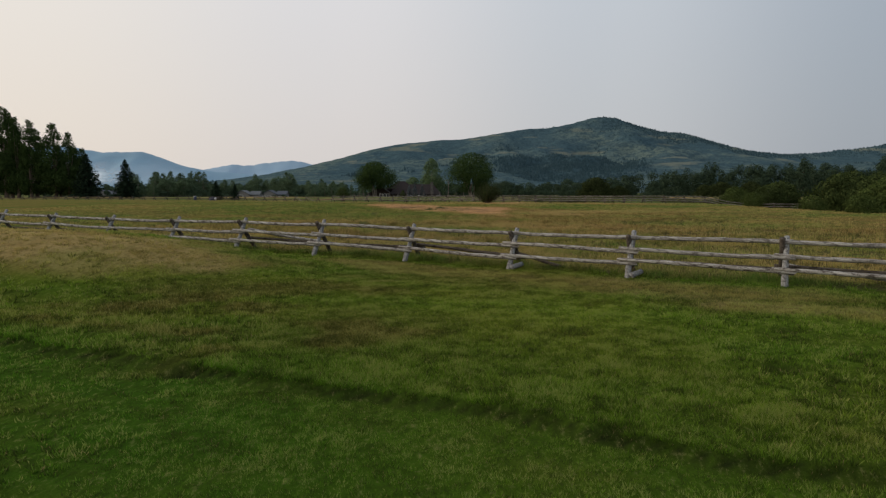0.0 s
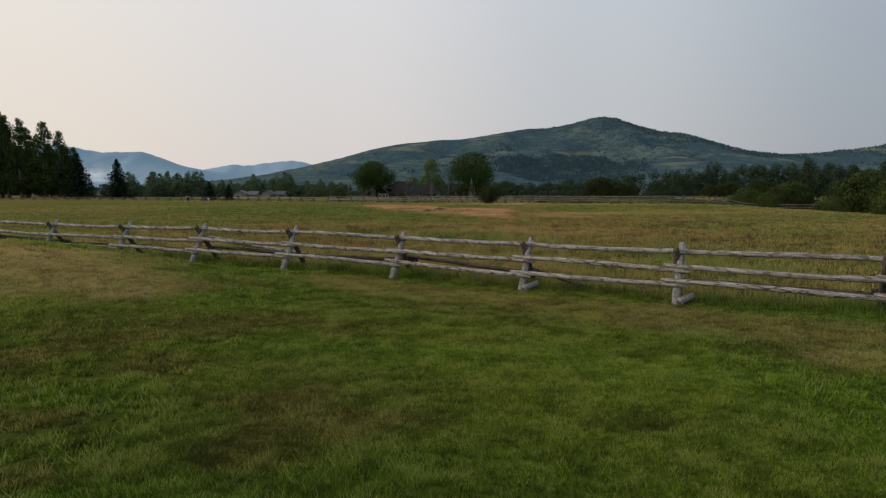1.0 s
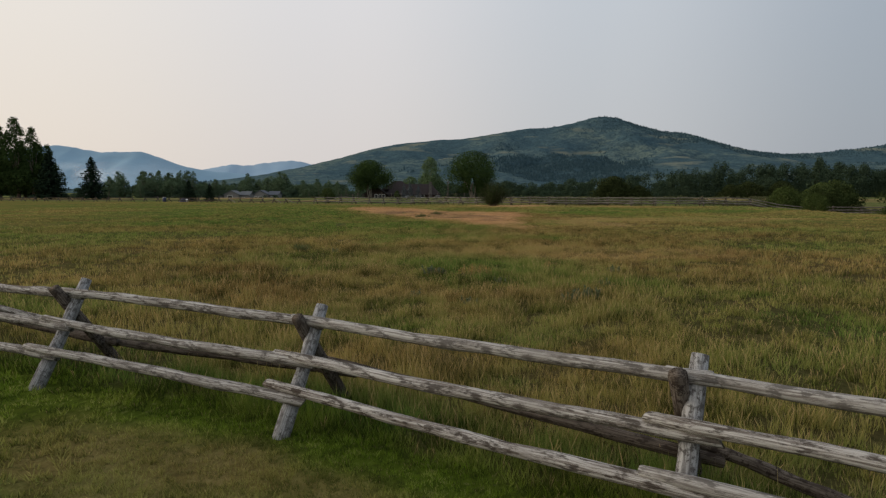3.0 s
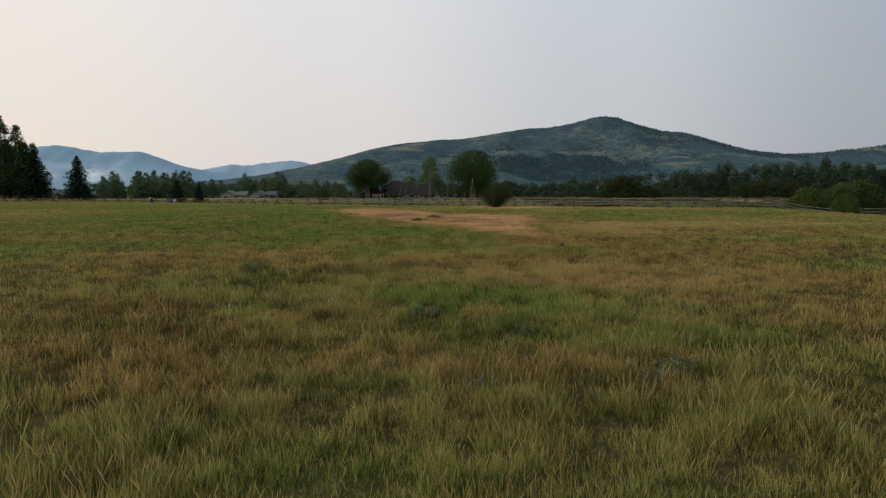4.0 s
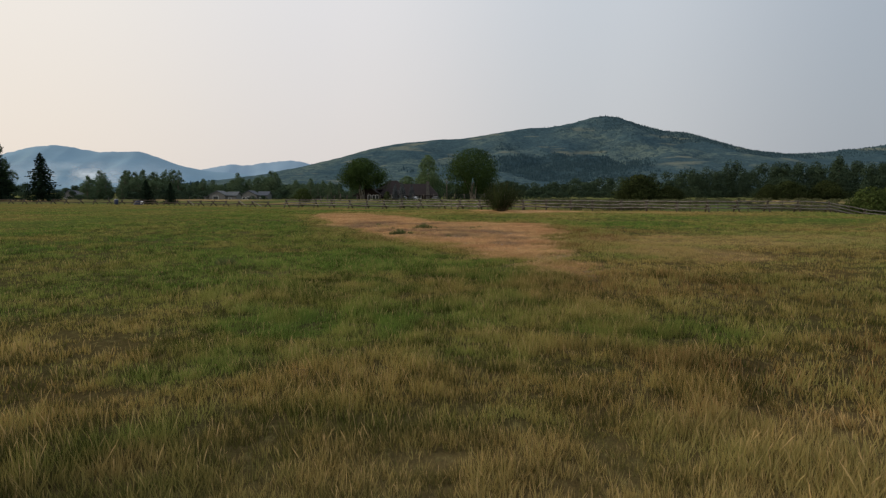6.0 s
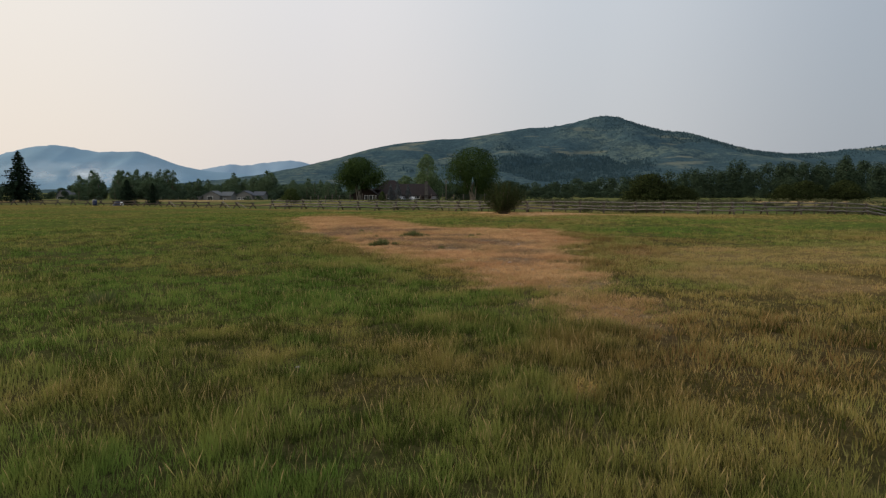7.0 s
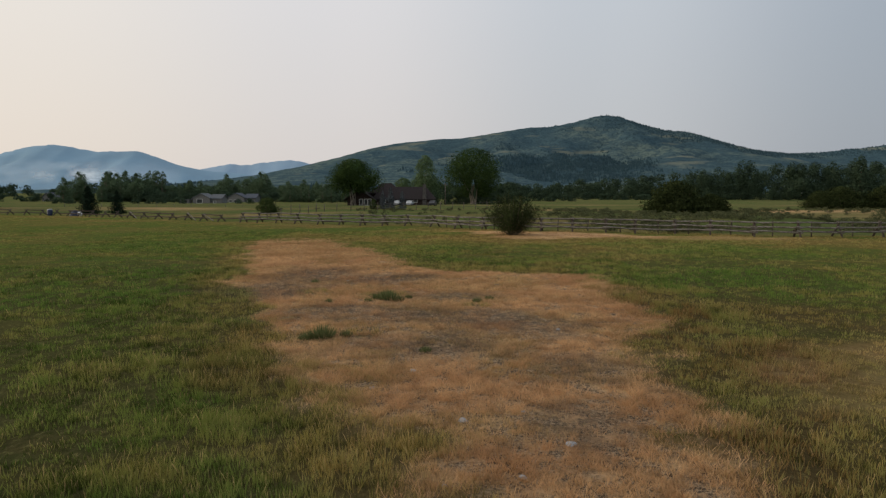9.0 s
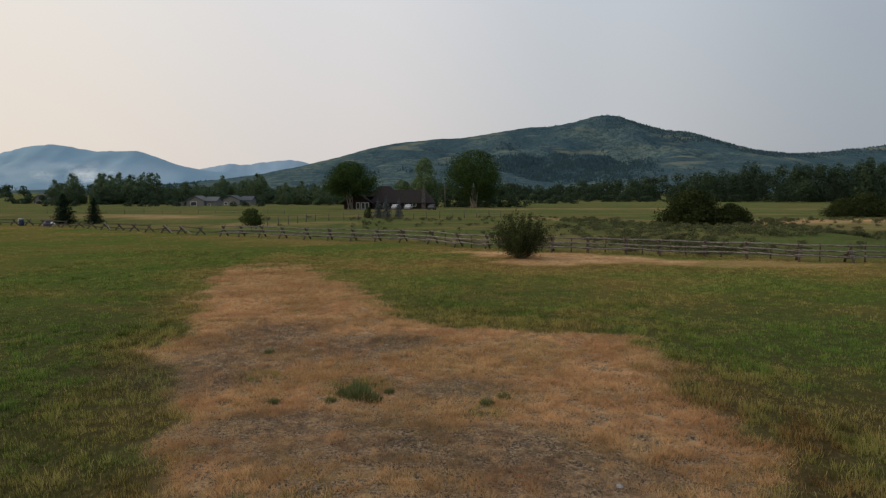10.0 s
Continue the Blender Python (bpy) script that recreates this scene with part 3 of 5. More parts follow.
def hill_forest():
    """Small conifers over the mountain's front slopes: thick in the gullies, thin on the benches."""
    rng = np.random.default_rng(31)
    n = 120000
    a, b = rng.uniform(0, HX.shape[0] - 1.01, n), rng.uniform(0, HX.shape[1] - 1.01, n)
    a = a * 0.56
    i, j = a.astype(int), b.astype(int)
    fa, fb = a - i, b - j
    pick = lambda q: (q[i, j] * (1 - fa) * (1 - fb) + q[i + 1, j] * fa * (1 - fb) + q[i, j + 1] * (1 - fa) * fb + q[i + 1, j + 1] * fa * fb)
    x, y, z = pick(HX), pick(HY), pick(HZ)
    thick = 0.5 * S(0.25, 0.7, wob(x, y * 0.5, 430)) * S(0.1, 0.6, wob(x, y, 150))
    thick = np.maximum(thick, forest_patch(x, y))
    thick = np.maximum(thick, 0.6 * S(1.1, 0.6, np.hypot((x - 1000) / 500, (y - 2420) / 160)))
    thick = np.maximum(thick, 0.35 * S(1000, 1250, x) * S(2300, 2420, y))
    keep = (rng.uniform(0, 1, n) < thick) & (z > 6)
    x, y, z = x[keep], y[keep], z[keep]
    n = len(x)
    h, r = rng.uniform(2.0, 6.0, n) * (1 + 0.5 * S(2200, 1900, y)), rng.uniform(2.0, 3.8, n)
    v = np.empty((n, 5, 3))
    for k in range(4):
        v[:, k] = np.c_[x + r * math.cos(1.571 * k + 0.4), y + r * math.sin(1.571 * k + 0.4), z - 1]
    v[:, 4] = np.c_[x, y, z + h]
    o = np.arange(n)[:, None] * 5
    f = np.concatenate([o + np.array([[k, (k + 1) % 4, 4]]) for k in range(4)])
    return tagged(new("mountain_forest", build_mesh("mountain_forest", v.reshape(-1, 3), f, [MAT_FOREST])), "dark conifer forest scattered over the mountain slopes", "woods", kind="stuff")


# conifer colours carry the mountain's painted haze tint as well
MAT_FOREST = leaf_material("hazed_conifers", (0.036, 0.070, 0.086), (0.060, 0.100, 0.114), 0.0)
hill_forest()


# ---------------------------------------------------------------- trees
def leaf_quads(rng, centres, normals, size, flat=0.55, loose=0.5):
    n = len(centres)
    nrm = normals + rng.normal(0, loose, (n, 3))
    nrm /= np.linalg.norm(nrm, axis=1)[:, None] + 1e-9
    a = np.cross(nrm, rng.normal(0, 1, (n, 3)))
    a /= np.linalg.norm(a, axis=1)[:, None] + 1e-9
    b = np.cross(nrm, a)
    s = size * rng.uniform(0.6, 1.4, (n, 1))
    v = np.stack([centres - a * s, centres - b * s * flat, centres + a * s, centres + b * s * flat], 1).reshape(-1, 3)
    return v, np.arange(4 * n).reshape(-1, 4)


def crown_points(rng, clumps, n):
    """Leaves on and in clumps (x, y, z, radius), with outward normals."""
    clumps = np.asarray(clumps, float)
    w = clumps[:, 3] ** 2
    pick = rng.choice(len(clumps), n, p=w / w.sum())
    d = rng.normal(0, 1, (n, 3))
    d /= np.linalg.norm(d, axis=1)[:, None]
    r = clumps[pick, 3:4] * rng.uniform(0.55, 1.08, (n, 1))
    return clumps[pick, :3] + d * r * np.array((1, 1, 0.85)), d


def crown_reach(shape, t):
    """Half width of a crown, 0 to 1, at heights t from 0 to 1."""
    t = np.asarray(t, float)
    if shape == "umbrella":
        return np.where(t < 0.4, 0.42 + 0.58 * (t / 0.4) ** 0.8, np.sqrt(np.clip(1 - ((t - 0.4) / 0.6) ** 2, 0, 1)))
    if shape == "drooping":
        return np.where(t < 0.5, 0.55 + 0.45 * S(0, 0.5, t), np.sqrt(np.clip(1 - ((t - 0.5) / 0.5) ** 2, 0, 1)))
    if shape == "column":
        return np.minimum(1, (t + 0.12) / 0.25) ** 0.5 * np.sqrt(np.clip(1 - t ** 1.5, 0, 1))
    if shape == "leader":
        return np.minimum(1, (t + 0.10) / 0.22) ** 0.5 * np.sqrt(np.clip(1 - t ** 2.4, 0, 1)) * (1 - 0.25 * S(0.45, 0.8, t))
    if shape == "dome":
        return np.sqrt(np.clip(1 - t * t, 0, 1))
    return np.sqrt(np.clip(1 - (2 * t - 1) ** 2, 0, 1)) * (1 + 0.12 * (0.5 - t))


def lobes(a, t, seed):
    """Uneven bulges of a crown's outline."""
    return 1 + 0.14 * np.sin(2 * a + 6 * t + seed) + 0.12 * np.sin(4 * a - 10 * t + 2.1 * seed) + 0.10 * np.sin(7 * a + 17 * t + seed) + 0.07 * np.sin(13 * a - 37 * t)


def broadleaf(name, label, h, w, seed, leaf_mat, bark, clear=0.22, n=2600, leaf=0.30, crown_shape="round", clumps=26, stems=1, category="tree", gap=0.0):
    """Trunk and limbs, an uneven crown full of leaves, and leaf clumps bulging out of it."""
    rng = np.random.default_rng(seed)
    root = tagged(new(name), label, category)
    z0 = h * clear
    size = {"column": 1.35, "leader": 1.7, "round": 1.4, "drooping": 1.75, "umbrella": 1.7, "dome": 1.25}.get(crown_shape, 1.0)
    cl = []
    while len(cl) < clumps:
        t = rng.uniform(0, 1)
        reach = float(crown_reach(crown_shape, t))
        if rng.uniform(0, 1) > reach * 0.85 + 0.15:
            continue
        a = rng.uniform(0, 6.283)
        k = w * rng.uniform(0.07, 0.14) * (0.55 + 0.45 * reach) * size
        rr = max(0.0, reach * w * 0.5 * float(lobes(a, t, seed)) - k * 0.5) * rng.uniform(0.4, 1.15) ** 0.5
        cl.append((rr * math.cos(a), rr * math.sin(a), z0 + (h - z0 - k * 0.8) * t + (k * 0.6 if t < 0.1 else 0), k))
    g = Geo()
    base_r = 0.026 * h if stems == 1 else 0.0095 * h + 0.02
    if stems == 1:
        lean = rng.normal(0, 0.02 * h, 2)
        g.tube([(0, 0, -0.3), (lean[0] * 0.4, lean[1] * 0.4, max(h * clear * 0.8, 0.3)), (lean[0], lean[1], h * 0.62)], [base_r * 1.25, base_r * 0.9, base_r * 0.3], 8)
        for c in cl[:10]:
            zb = h * max(clear, 0.12) * rng.uniform(0.7, 1.6)
            mid = (c[0] * 0.4, c[1] * 0.4, zb + (c[2] - zb) * 0.55)
            g.tube([(lean[0] * 0.4, lean[1] * 0.4, zb), mid, (c[0] * 0.8, c[1] * 0.8, c[2])], [base_r * 0.4, base_r * 0.22, base_r * 0.06], 5, False)
    else:
        for i in range(stems):
            c = cl[i % len(cl)]
            a = 6.283 * i / stems
            g.tube([(0.05 * w * math.cos(a), 0.05 * w * math.sin(a), -0.2), (c[0] * 0.4, c[1] * 0.4, h * 0.35), (c[0] * 0.8, c[1] * 0.8, c[2])], [base_r * 1.2, base_r * 0.7, base_r * 0.2], 5, False)
    part("trunk", g.mesh("trunk", bark, True), root)
    m = int(n * {"leader": 0.12, "column": 0.3, "round": 0.3}.get(crown_shape, 0.4))
    c, d = crown_points(rng, cl, n - m)
    t = rng.uniform(0, 1, 6 * m)
    t = t[rng.uniform(0, 1, 6 * m) < crown_reach(crown_shape, t)][:m]
    a = rng.uniform(0, 6.283, len(t))
    q = crown_reach(crown_shape, t) * w * 0.47 * lobes(a, t, seed)
    r = q * rng.uniform(0.12, 1.0, len(t)) ** 0.45
    c2 = np.c_[r * np.cos(a), r * np.sin(a), z0 + (h - z0) * 0.97 * t]
    d2 = np.c_[np.cos(a), np.sin(a), 1.6 * t - 0.5]
    v, f = leaf_quads(rng, np.concatenate([c, c2]), np.concatenate([d, d2 / np.linalg.norm(d2, axis=1)[:, None]]), leaf, 0.55, 0.36)
    keep = v[:, 2].reshape(-1, 4).min(1) > 0.05
    mid = v.reshape(-1, 4, 3).mean(1)
    keep &= ~((np.abs(mid[:, 0]) < gap * w * (1 - mid[:, 2] / (0.5 * h))) & (mid[:, 2] < 0.44 * h))
    part("crown", build_mesh("crown", v, f[keep], [leaf_mat]), root)
    return root


def conifer(name, label, h, w, seed, mat, n_layers=24, low=0.06):
    rng = np.random.default_rng(seed)
    root = tagged(new(name), label, "tree")
    g = Geo()
    g.tube([(0, 0, -0.3), (0, 0, h * 0.5), (0, 0, h * 0.97)], [0.022 * h, 0.014 * h, 0.003 * h], 7)
    part("trunk", g.mesh("trunk", MAT_BARK, True), root)
    cen, nor = [], []
    for i in range(n_layers):
        t = (i + 0.5) / n_layers
        z = h * (low + (1 - low) * t)
        reach = w / 2 * (1 - t) ** 0.75 * rng.uniform(0.78, 1.15) + 0.02 * w
        arms = int(7 + 9 * (1 - t))
        for k in range(arms):
            a = 6.283 * (k + rng.uniform(-0.4, 0.4)) / arms + i * 2.4
            ln = reach * rng.uniform(0.7, 1.15)
            m = max(3, int(ln / (0.045 * h)) + 2)
            for j in range(m):
                s = (j + 0.6) / m
                spread = 0.16 * ln * (1.2 - s)
                for _ in range(3):
                    cen.append((math.cos(a) * ln * s + rng.normal(0, spread * 0.5), math.sin(a) * ln * s + rng.normal(0, spread * 0.5),
                                z - 0.22 * ln * s + 0.10 * ln * s * s + rng.normal(0, 0.008 * h)))
                    nor.append((math.cos(a) * 0.5, math.sin(a) * 0.5, 0.9))
    cen.append((0, 0, h))
    nor.append((1, 0, 0))
    v, f = leaf_quads(rng, np.array(cen), np.array(nor), 0.028 * h, 0.5)
    part("crown", build_mesh("crown", v, f, [mat]), root)
    return root


def put(ob, x, y, s=1.0, turn=0.0, sink=0.0, sz=None):
    ob.matrix_basis = Matrix.LocRotScale((x, y, ground_z(x, y) - sink), Euler((0, 0, turn)), (s, s, sz or s))
    return ob


def again(ob, x, y, s=1.0, turn=0.0, sink=0.0, sz=None, label=""):
    m = Matrix.LocRotScale((x, y, ground_z(x, y) - sink), Euler((0, 0, turn)), None)
    o = copy_thing(ob, m)
    o.scale = (s, s, sz or s)
    if label:
        o["label"] = label
    return o


def stemmed_shrub(label, h, w, seed, mat, stems, per, leaf):
    """Stems fanning from one root, each feathered with small leaves to its tip."""
    rng = np.random.default_rng(seed)
    root = tagged(new("shrub"), label, "shrub")
    g = Geo()
    cen, nor = [], []
    for i in range(stems):
        a = 2.399 * i + rng.normal(0, 0.2)
        out = math.sqrt((i + 0.5) / stems)
        ln = h * rng.uniform(0.62, 1.08) * (1.0 - 0.28 * out * out)
        foot = Vector((0.05 * w * out * math.cos(a), 0.05 * w * out * math.sin(a), -0.1))
        tip = Vector((0.52 * w * out * math.cos(a) * rng.uniform(0.8, 1.1), 0.52 * w * out * math.sin(a) * rng.uniform(0.8, 1.1), ln))
        mid = foot.lerp(tip, 0.5) + Vector((math.cos(a), math.sin(a), 0)) * 0.03 * w * out
        g.tube([tuple(foot), tuple(mid), tuple(tip)], [0.020, 0.012, 0.004], 4, False)
        for _ in range(per):
            t = rng.uniform(0.14, 1.0) ** 0.75
            p = foot.lerp(mid, t * 2) if t < 0.5 else mid.lerp(tip, t * 2 - 1)
            sp = 0.042 * w * min(1.2 - 0.75 * t, 0.35 + 1.6 * t)
            cen.append((p.x + rng.normal(0, sp), p.y + rng.normal(0, sp), max(0.08, p.z + rng.normal(0, sp * 1.2))))
            nor.append((math.cos(a) * out, math.sin(a) * out, 0.5))
    part("stems", g.mesh("stems", MAT_BARK, True), root)
    v, f = leaf_quads(rng, np.array(cen), np.array(nor), leaf, 0.42)
    part("foliage", build_mesh("foliage", v, f, [mat]), root)
    return root


# lone shrub by the far fence and the round sapling beyond it
put(stemmed_shrub("dark many-stemmed shrub with upright twigs before the fence", 3.15, 4.7, 11, MAT_DARKSHRUB, 70, 230, 0.058), 7.1, 100.8)
put(broadleaf("sapling", "small round leafy tree beyond the rail fence", 2.9, 2.6, 12, MAT_SHRUB, MAT_BARK, 0.20, 3000, 0.085, "round", 50, 1), -20.6, 131.0)
# two young spruces in the next pasture
young = put(conifer("young_spruce", "young dark spruce in the pasture beyond the fence", 4.4, 4.0, 13, MAT_SPRUCE, 22, 0.02), -53.2, 149.0)
again(young, -48.8, 149.0, 0.74, 1.0, 0, 0.84)
# tall spruces at the foot of the cottonwoods
big_spruce = put(conifer("spruce", "tall dark spruce beside the pasture fence", 9.8, 7.4, 14, MAT_SPRUCE, 22, 0.06), -82.1, 164.6)
again(big_spruce, -94.0, 168.0, 1.18, 2.0, 0, 1.16)
# tall cottonwood stand
cw = put(broadleaf("cottonwood", "tall dense dark cottonwood in a windbreak", 20, 10.0, 21, MAT_COTTON, MAT_BARK, 0.05, 9000, 0.27, "leader", 70), -108, 177, 0.95, 0, 0, 1.03)
cw2 = put(broadleaf("cottonwood", "tall dark cottonwood with a ragged crown in a windbreak", 24, 10.5, 27, MAT_COTTON, MAT_BARK, 0.05, 9500, 0.28, "leader", 62), -121.5, 177, 1.0, 0, 0, 1.06)
for i, (x_, y_, s_, t_, z_) in enumerate(((-113.2, 175, 0.68, 1.1, 0.90), (-104.4, 178, 0.72, 3.2, 0.91), (-117.6, 176, 0.75, 4.4, 0.94), (-101.8, 180, 0.62, 5.6, 0.70), (-129, 178, 1.0, 5.0, 1.05), (-111, 184, 0.8, 0.4, 0.78), (-137, 180, 1.1, 3.9, 1.2),
                                         (-106, 183, 0.75, 2.9, 0.72), (-118, 185, 0.9, 1.9, 0.85), (-146, 182, 1.1, 0.9, 1.1), (-126, 186, 0.9, 2.2, 1.05))):
    again(cw2 if i % 2 == 0 else cw, x_, y_, s_, t_, 0, z_)

# garden trees round the ranch house
put(broadleaf("shade_tree", "broad flat-crowned tree with pale bare limbs beside the house", 15.5, 17.0, 31, MAT_COTTON, MAT_PALEBARK, 0.27, 16000, 0.24, "umbrella", 64, 6, "tree", 0.11), -27.6, 258)
put(broadleaf("shade_tree", "broad rounded tree with pale forked trunk beside the house", 21.5, 22.5, 32, MAT_COTTON, MAT_PALEBARK, 0.13, 22000, 0.27, "drooping", 80, 7, "tree", 0.11), 12.9, 288)
pop = put(broadleaf("poplar", "tall greyish green poplar behind the house", 20.5, 14, 33, MAT_POPLAR, MAT_BARK, 0.0, 13000, 0.28, "column", 90), -5.6, 312)
again(pop, -15, 318, 0.95, 1.0, 0, 0.55)
blue = put(conifer("blue_spruce", "young bluish spruce beyond the wire fence", 3.3, 2.0, 34, MAT_BLUESPRUCE, 16, 0.04), -6.9, 154, 1.08)
again(blue, -8.2, 154.5, 0.92, 2.1)
again(blue, -5.1, 154.8, 0.9, 4.0)
put(broadleaf("shrub", "small round green shrub beyond the wire fence", 1.8, 1.3, 35, MAT_SHRUB, MAT_BARK, 0.04, 2200, 0.07, "dome", 26, 6, "shrub"), -9.7, 154)

# willow thickets
wil = put(broadleaf("willow", "big dense dark green willow thicket in the pasture", 4.6, 7.8, 41, MAT_DARKSHRUB, MAT_BARK, 0.0, 9000, 0.16, "dome", 150, 12, "shrub"), 33.2, 137.5)
again(wil, 37.9, 137.0, 0.60, 1.7)
again(wil, 70.5, 161, 0.95, 2.6, 0, 0.85)
again(wil, 77.5, 160, 0.90, 4.1, 0, 0.88)
again(wil, 64.5, 157, 0.62, 0.8, 0, 0.7)
lw = put(broadleaf("willow", "light green willow bush on the meadow edge", 3.8, 5.8, 42, MAT_WILLOW, MAT_BARK, 0.0, 6500, 0.125, "dome", 100, 10, "shrub"), 42.8, 87.5, 0.52, 0, 0.05, 0.68)
for x_, y_, s_, t_, z_ in ((46.4, 100.5, 1.0, 1.0, 1.05), (43.0, 74, 0.62, 4.0, 0.62), (39.4, 59.5, 0.60, 0.5, 0.50), (48.5, 69.5, 1.05, 2.5, 1.3), (45.2, 58, 0.9, 0.9, 0.95), (50, 50, 0.9, 0.9, 0.8), (60.5, 116, 1.1, 2.2, 1.1)):
    again(lw, x_, y_, s_, t_, 0.1, z_)
wil2 = put(broadleaf("willow", "dense dark green willow bush on the meadow edge", 4.8, 5.6, 43, MAT_SHRUB, MAT_BARK, 0.0, 7500, 0.135, "round", 70, 10, "shrub"), 54, 86, 1.15, 0, 0.1, 1.22)
for x_, y_, s_, t_, z_ in ((56.5, 106, 1.05, 2.0, 1.0), (52.5, 77, 1.0, 5.0, 1.1), (52, 101.5, 0.9, 1.5, 0.9), (62, 84, 1.3, 4.6, 1.5), (67, 98, 1.2, 3.6, 1.3), (55, 62, 1.0, 0.6, 1.3), (60, 93, 1.1, 1.2, 1.3)):
    again(wil2, x_, y_, s_, t_, 0.1, z_)

# groves and single trees across the valley
pop2 = put(broadleaf("poplar", "slender green poplar in a valley grove", 16, 8.0, 51, MAT_GROVE, MAT_BARK, 0.02, 4000, 0.31, "column", 42), -124, 420)
bro = put(broadleaf("broadleaf_tree", "rounded green tree in a valley grove", 13, 12, 53, MAT_GROVE, MAT_BARK, 0.0, 4000, 0.32, "round", 42), -118, 404)
pop3 = put(broadleaf("poplar", "tall pointed green poplar in a valley grove", 16, 8.0, 54, MAT_GROVE, MAT_BARK, 0.02, 4000, 0.31, "leader", 36), -140, 372)
rnd_ = np.random.default_rng(5)
GROVES = ((-181, -143, 362, 388, 22, 0.74, 1.05), (-147, -112, 392, 418, 17, 0.52, 0.75), (-104, -90, 385, 400, 5, 0.85, 1.05), (-110, -75, 440, 470, 16, 0.6, 0.85),
          (-75, -38, 330, 360, 9, 0.35, 0.6))
for x0, x1, y0, y1, n_, s0, s1 in GROVES:
    for i in range(n_):
        s_ = rnd_.uniform(s0, s1)
        again((pop2, pop2, pop3, bro, bro)[rnd_.integers(0, 5)], x0 + (x1 - x0) * (i + rnd_.uniform(0.2, 0.8)) / n_, rnd_.uniform(y0, y1), s_ * rnd_.uniform(1.0, 1.4), rnd_.uniform(0, 6), 0, s_)
again(pop2, -164.8, 330, 0.95, 1.2, 0, 0.74)
again(pop2, -160.0, 352, 0.7, 2.2, 0, 0.6)
rt = put(broadleaf("cottonwood", "tall lone cottonwood above the river woods", 23, 11, 52, MAT_WOODS, MAT_BARK, 0.02, 5000, 0.5, "column", 40), 199, 352)
for x_, y_, s_ in ((262, 380, 1.0), (275, 372, 1.1), (236, 405, 0.9), (292, 395, 1.05), (250, 350, 0.9)):
    again(rt, x_, y_, s_, x_)


def woods(name, label, spots, seed, leaf, per, mat, lobe_n=15):
    """One belt of many trees: spots are (x, y, height, width). Each crown is a heap of leafy lobes."""
    rng = np.random.default_rng(seed)
    sp = np.array([(x, y, ground_z(x, y), h, w) for x, y, h, w in spots])
    m = len(sp) * lobe_n
    k = np.repeat(np.arange(len(sp)), lobe_n)
    t, a = rng.uniform(0.0, 1.0, m), rng.uniform(0, 6.283, m)
    reach = np.where(k % 6 == 0, np.clip(1 - t, 0, 1) ** 0.6, np.sqrt(np.clip(1 - t ** 2.2, 0, 1)))
    q = rng.uniform(0.16, 0.27, m) * sp[k, 4]
    qv = np.maximum(0.7 * q * np.minimum(1, 1.6 * sp[k, 3] / sp[k, 4]), 0.16 * sp[k, 3])
    r = np.clip(0.5 * sp[k, 4] * reach - 0.6 * q, 0, None) * rng.uniform(0.2, 1.0, m) ** 0.5
    lob = np.c_[sp[k, 0] + r * np.cos(a), sp[k, 1] + r * np.sin(a), sp[k, 2] + np.clip(sp[k, 3] * t, 0.5 * qv, sp[k, 3] - qv)]
    n = per * len(sp)
    p = rng.choice(m, n, p=q * qv / (q * qv).sum())
    d = rng.normal(0, 1, (n, 3))
    d /= np.linalg.norm(d, axis=1)[:, None]
    c = lob[p] + d * np.c_[q[p], q[p], qv[p]] * rng.uniform(0.7, 1.1, (n, 1))
    c[:, 2] = np.maximum(c[:, 2], sp[k[p], 2] + 0.03 * sp[k[p], 3])
    out = c - np.c_[sp[k[p], 0], sp[k[p], 1], sp[k[p], 2] + 0.4 * sp[k[p], 3]]
    out /= np.linalg.norm(out, axis=1)[:, None] + 1e-9
    v, f = leaf_quads(rng, c, d + 0.6 * out, leaf, 0.6, 0.3)
    return tagged(new(name, build_mesh(name, v, f, [mat])), label, "woods", kind="stuff")


rng = np.random.default_rng(8)
belt = [(x, rng.uniform(470, 520) - 0.12 * (x - 60), rng.uniform(11, 18) * (0.66 + 0.55 * S(40, 220, x)), rng.uniform(11, 17)) for x in np.linspace(-5, 420, 110)]
belt += [(x, rng.uniform(400, 440), rng.uniform(16, 25), rng.uniform(9, 15)) for x in np.linspace(150, 420, 68)]
belt += [(x, rng.uniform(350, 385), rng.uniform(20, 27), rng.uniform(11, 16)) for x in np.linspace(236, 330, 14)]
woods("river_woods", "dark green river woods along the valley floor", belt, 9, 0.54, 850, MAT_WOODS)
low_belt = [(x, rng.uniform(375, 395), rng.uniform(3.5, 5.5), rng.uniform(7, 11)) for x in np.linspace(48, 66, 5)]
low_belt += [(x, rng.uniform(318, 322), rng.uniform(1.8, 2.8), rng.uniform(3.5, 6)) for x in (-128, -122, -117, -112, -109, -86, -80, -74, -150, -156, -163)]
low_belt += [(x, rng.uniform(366, 374), rng.uniform(2.2, 4.5), rng.uniform(5, 8)) for x in np.linspace(-240, -170, 14)]
low_belt += [(x, rng.uniform(420, 450), rng.uniform(3, 5), rng.uniform(7, 11)) for x in np.linspace(85, 240, 30)]
low_belt += [(x, rng.uniform(296, 304), rng.uniform(4, 6), rng.uniform(6, 9)) for x in np.linspace(-2, 32, 9)]
low_belt += [(x, rng.uniform(355, 375), rng.uniform(3, 5.5), rng.uniform(8, 12)) for x in np.linspace(-165, -36, 34)]
woods("brush_belt", "low dark brush and willows along the pasture edge", low_belt, 10, 0.32, 700, MAT_WOODS)
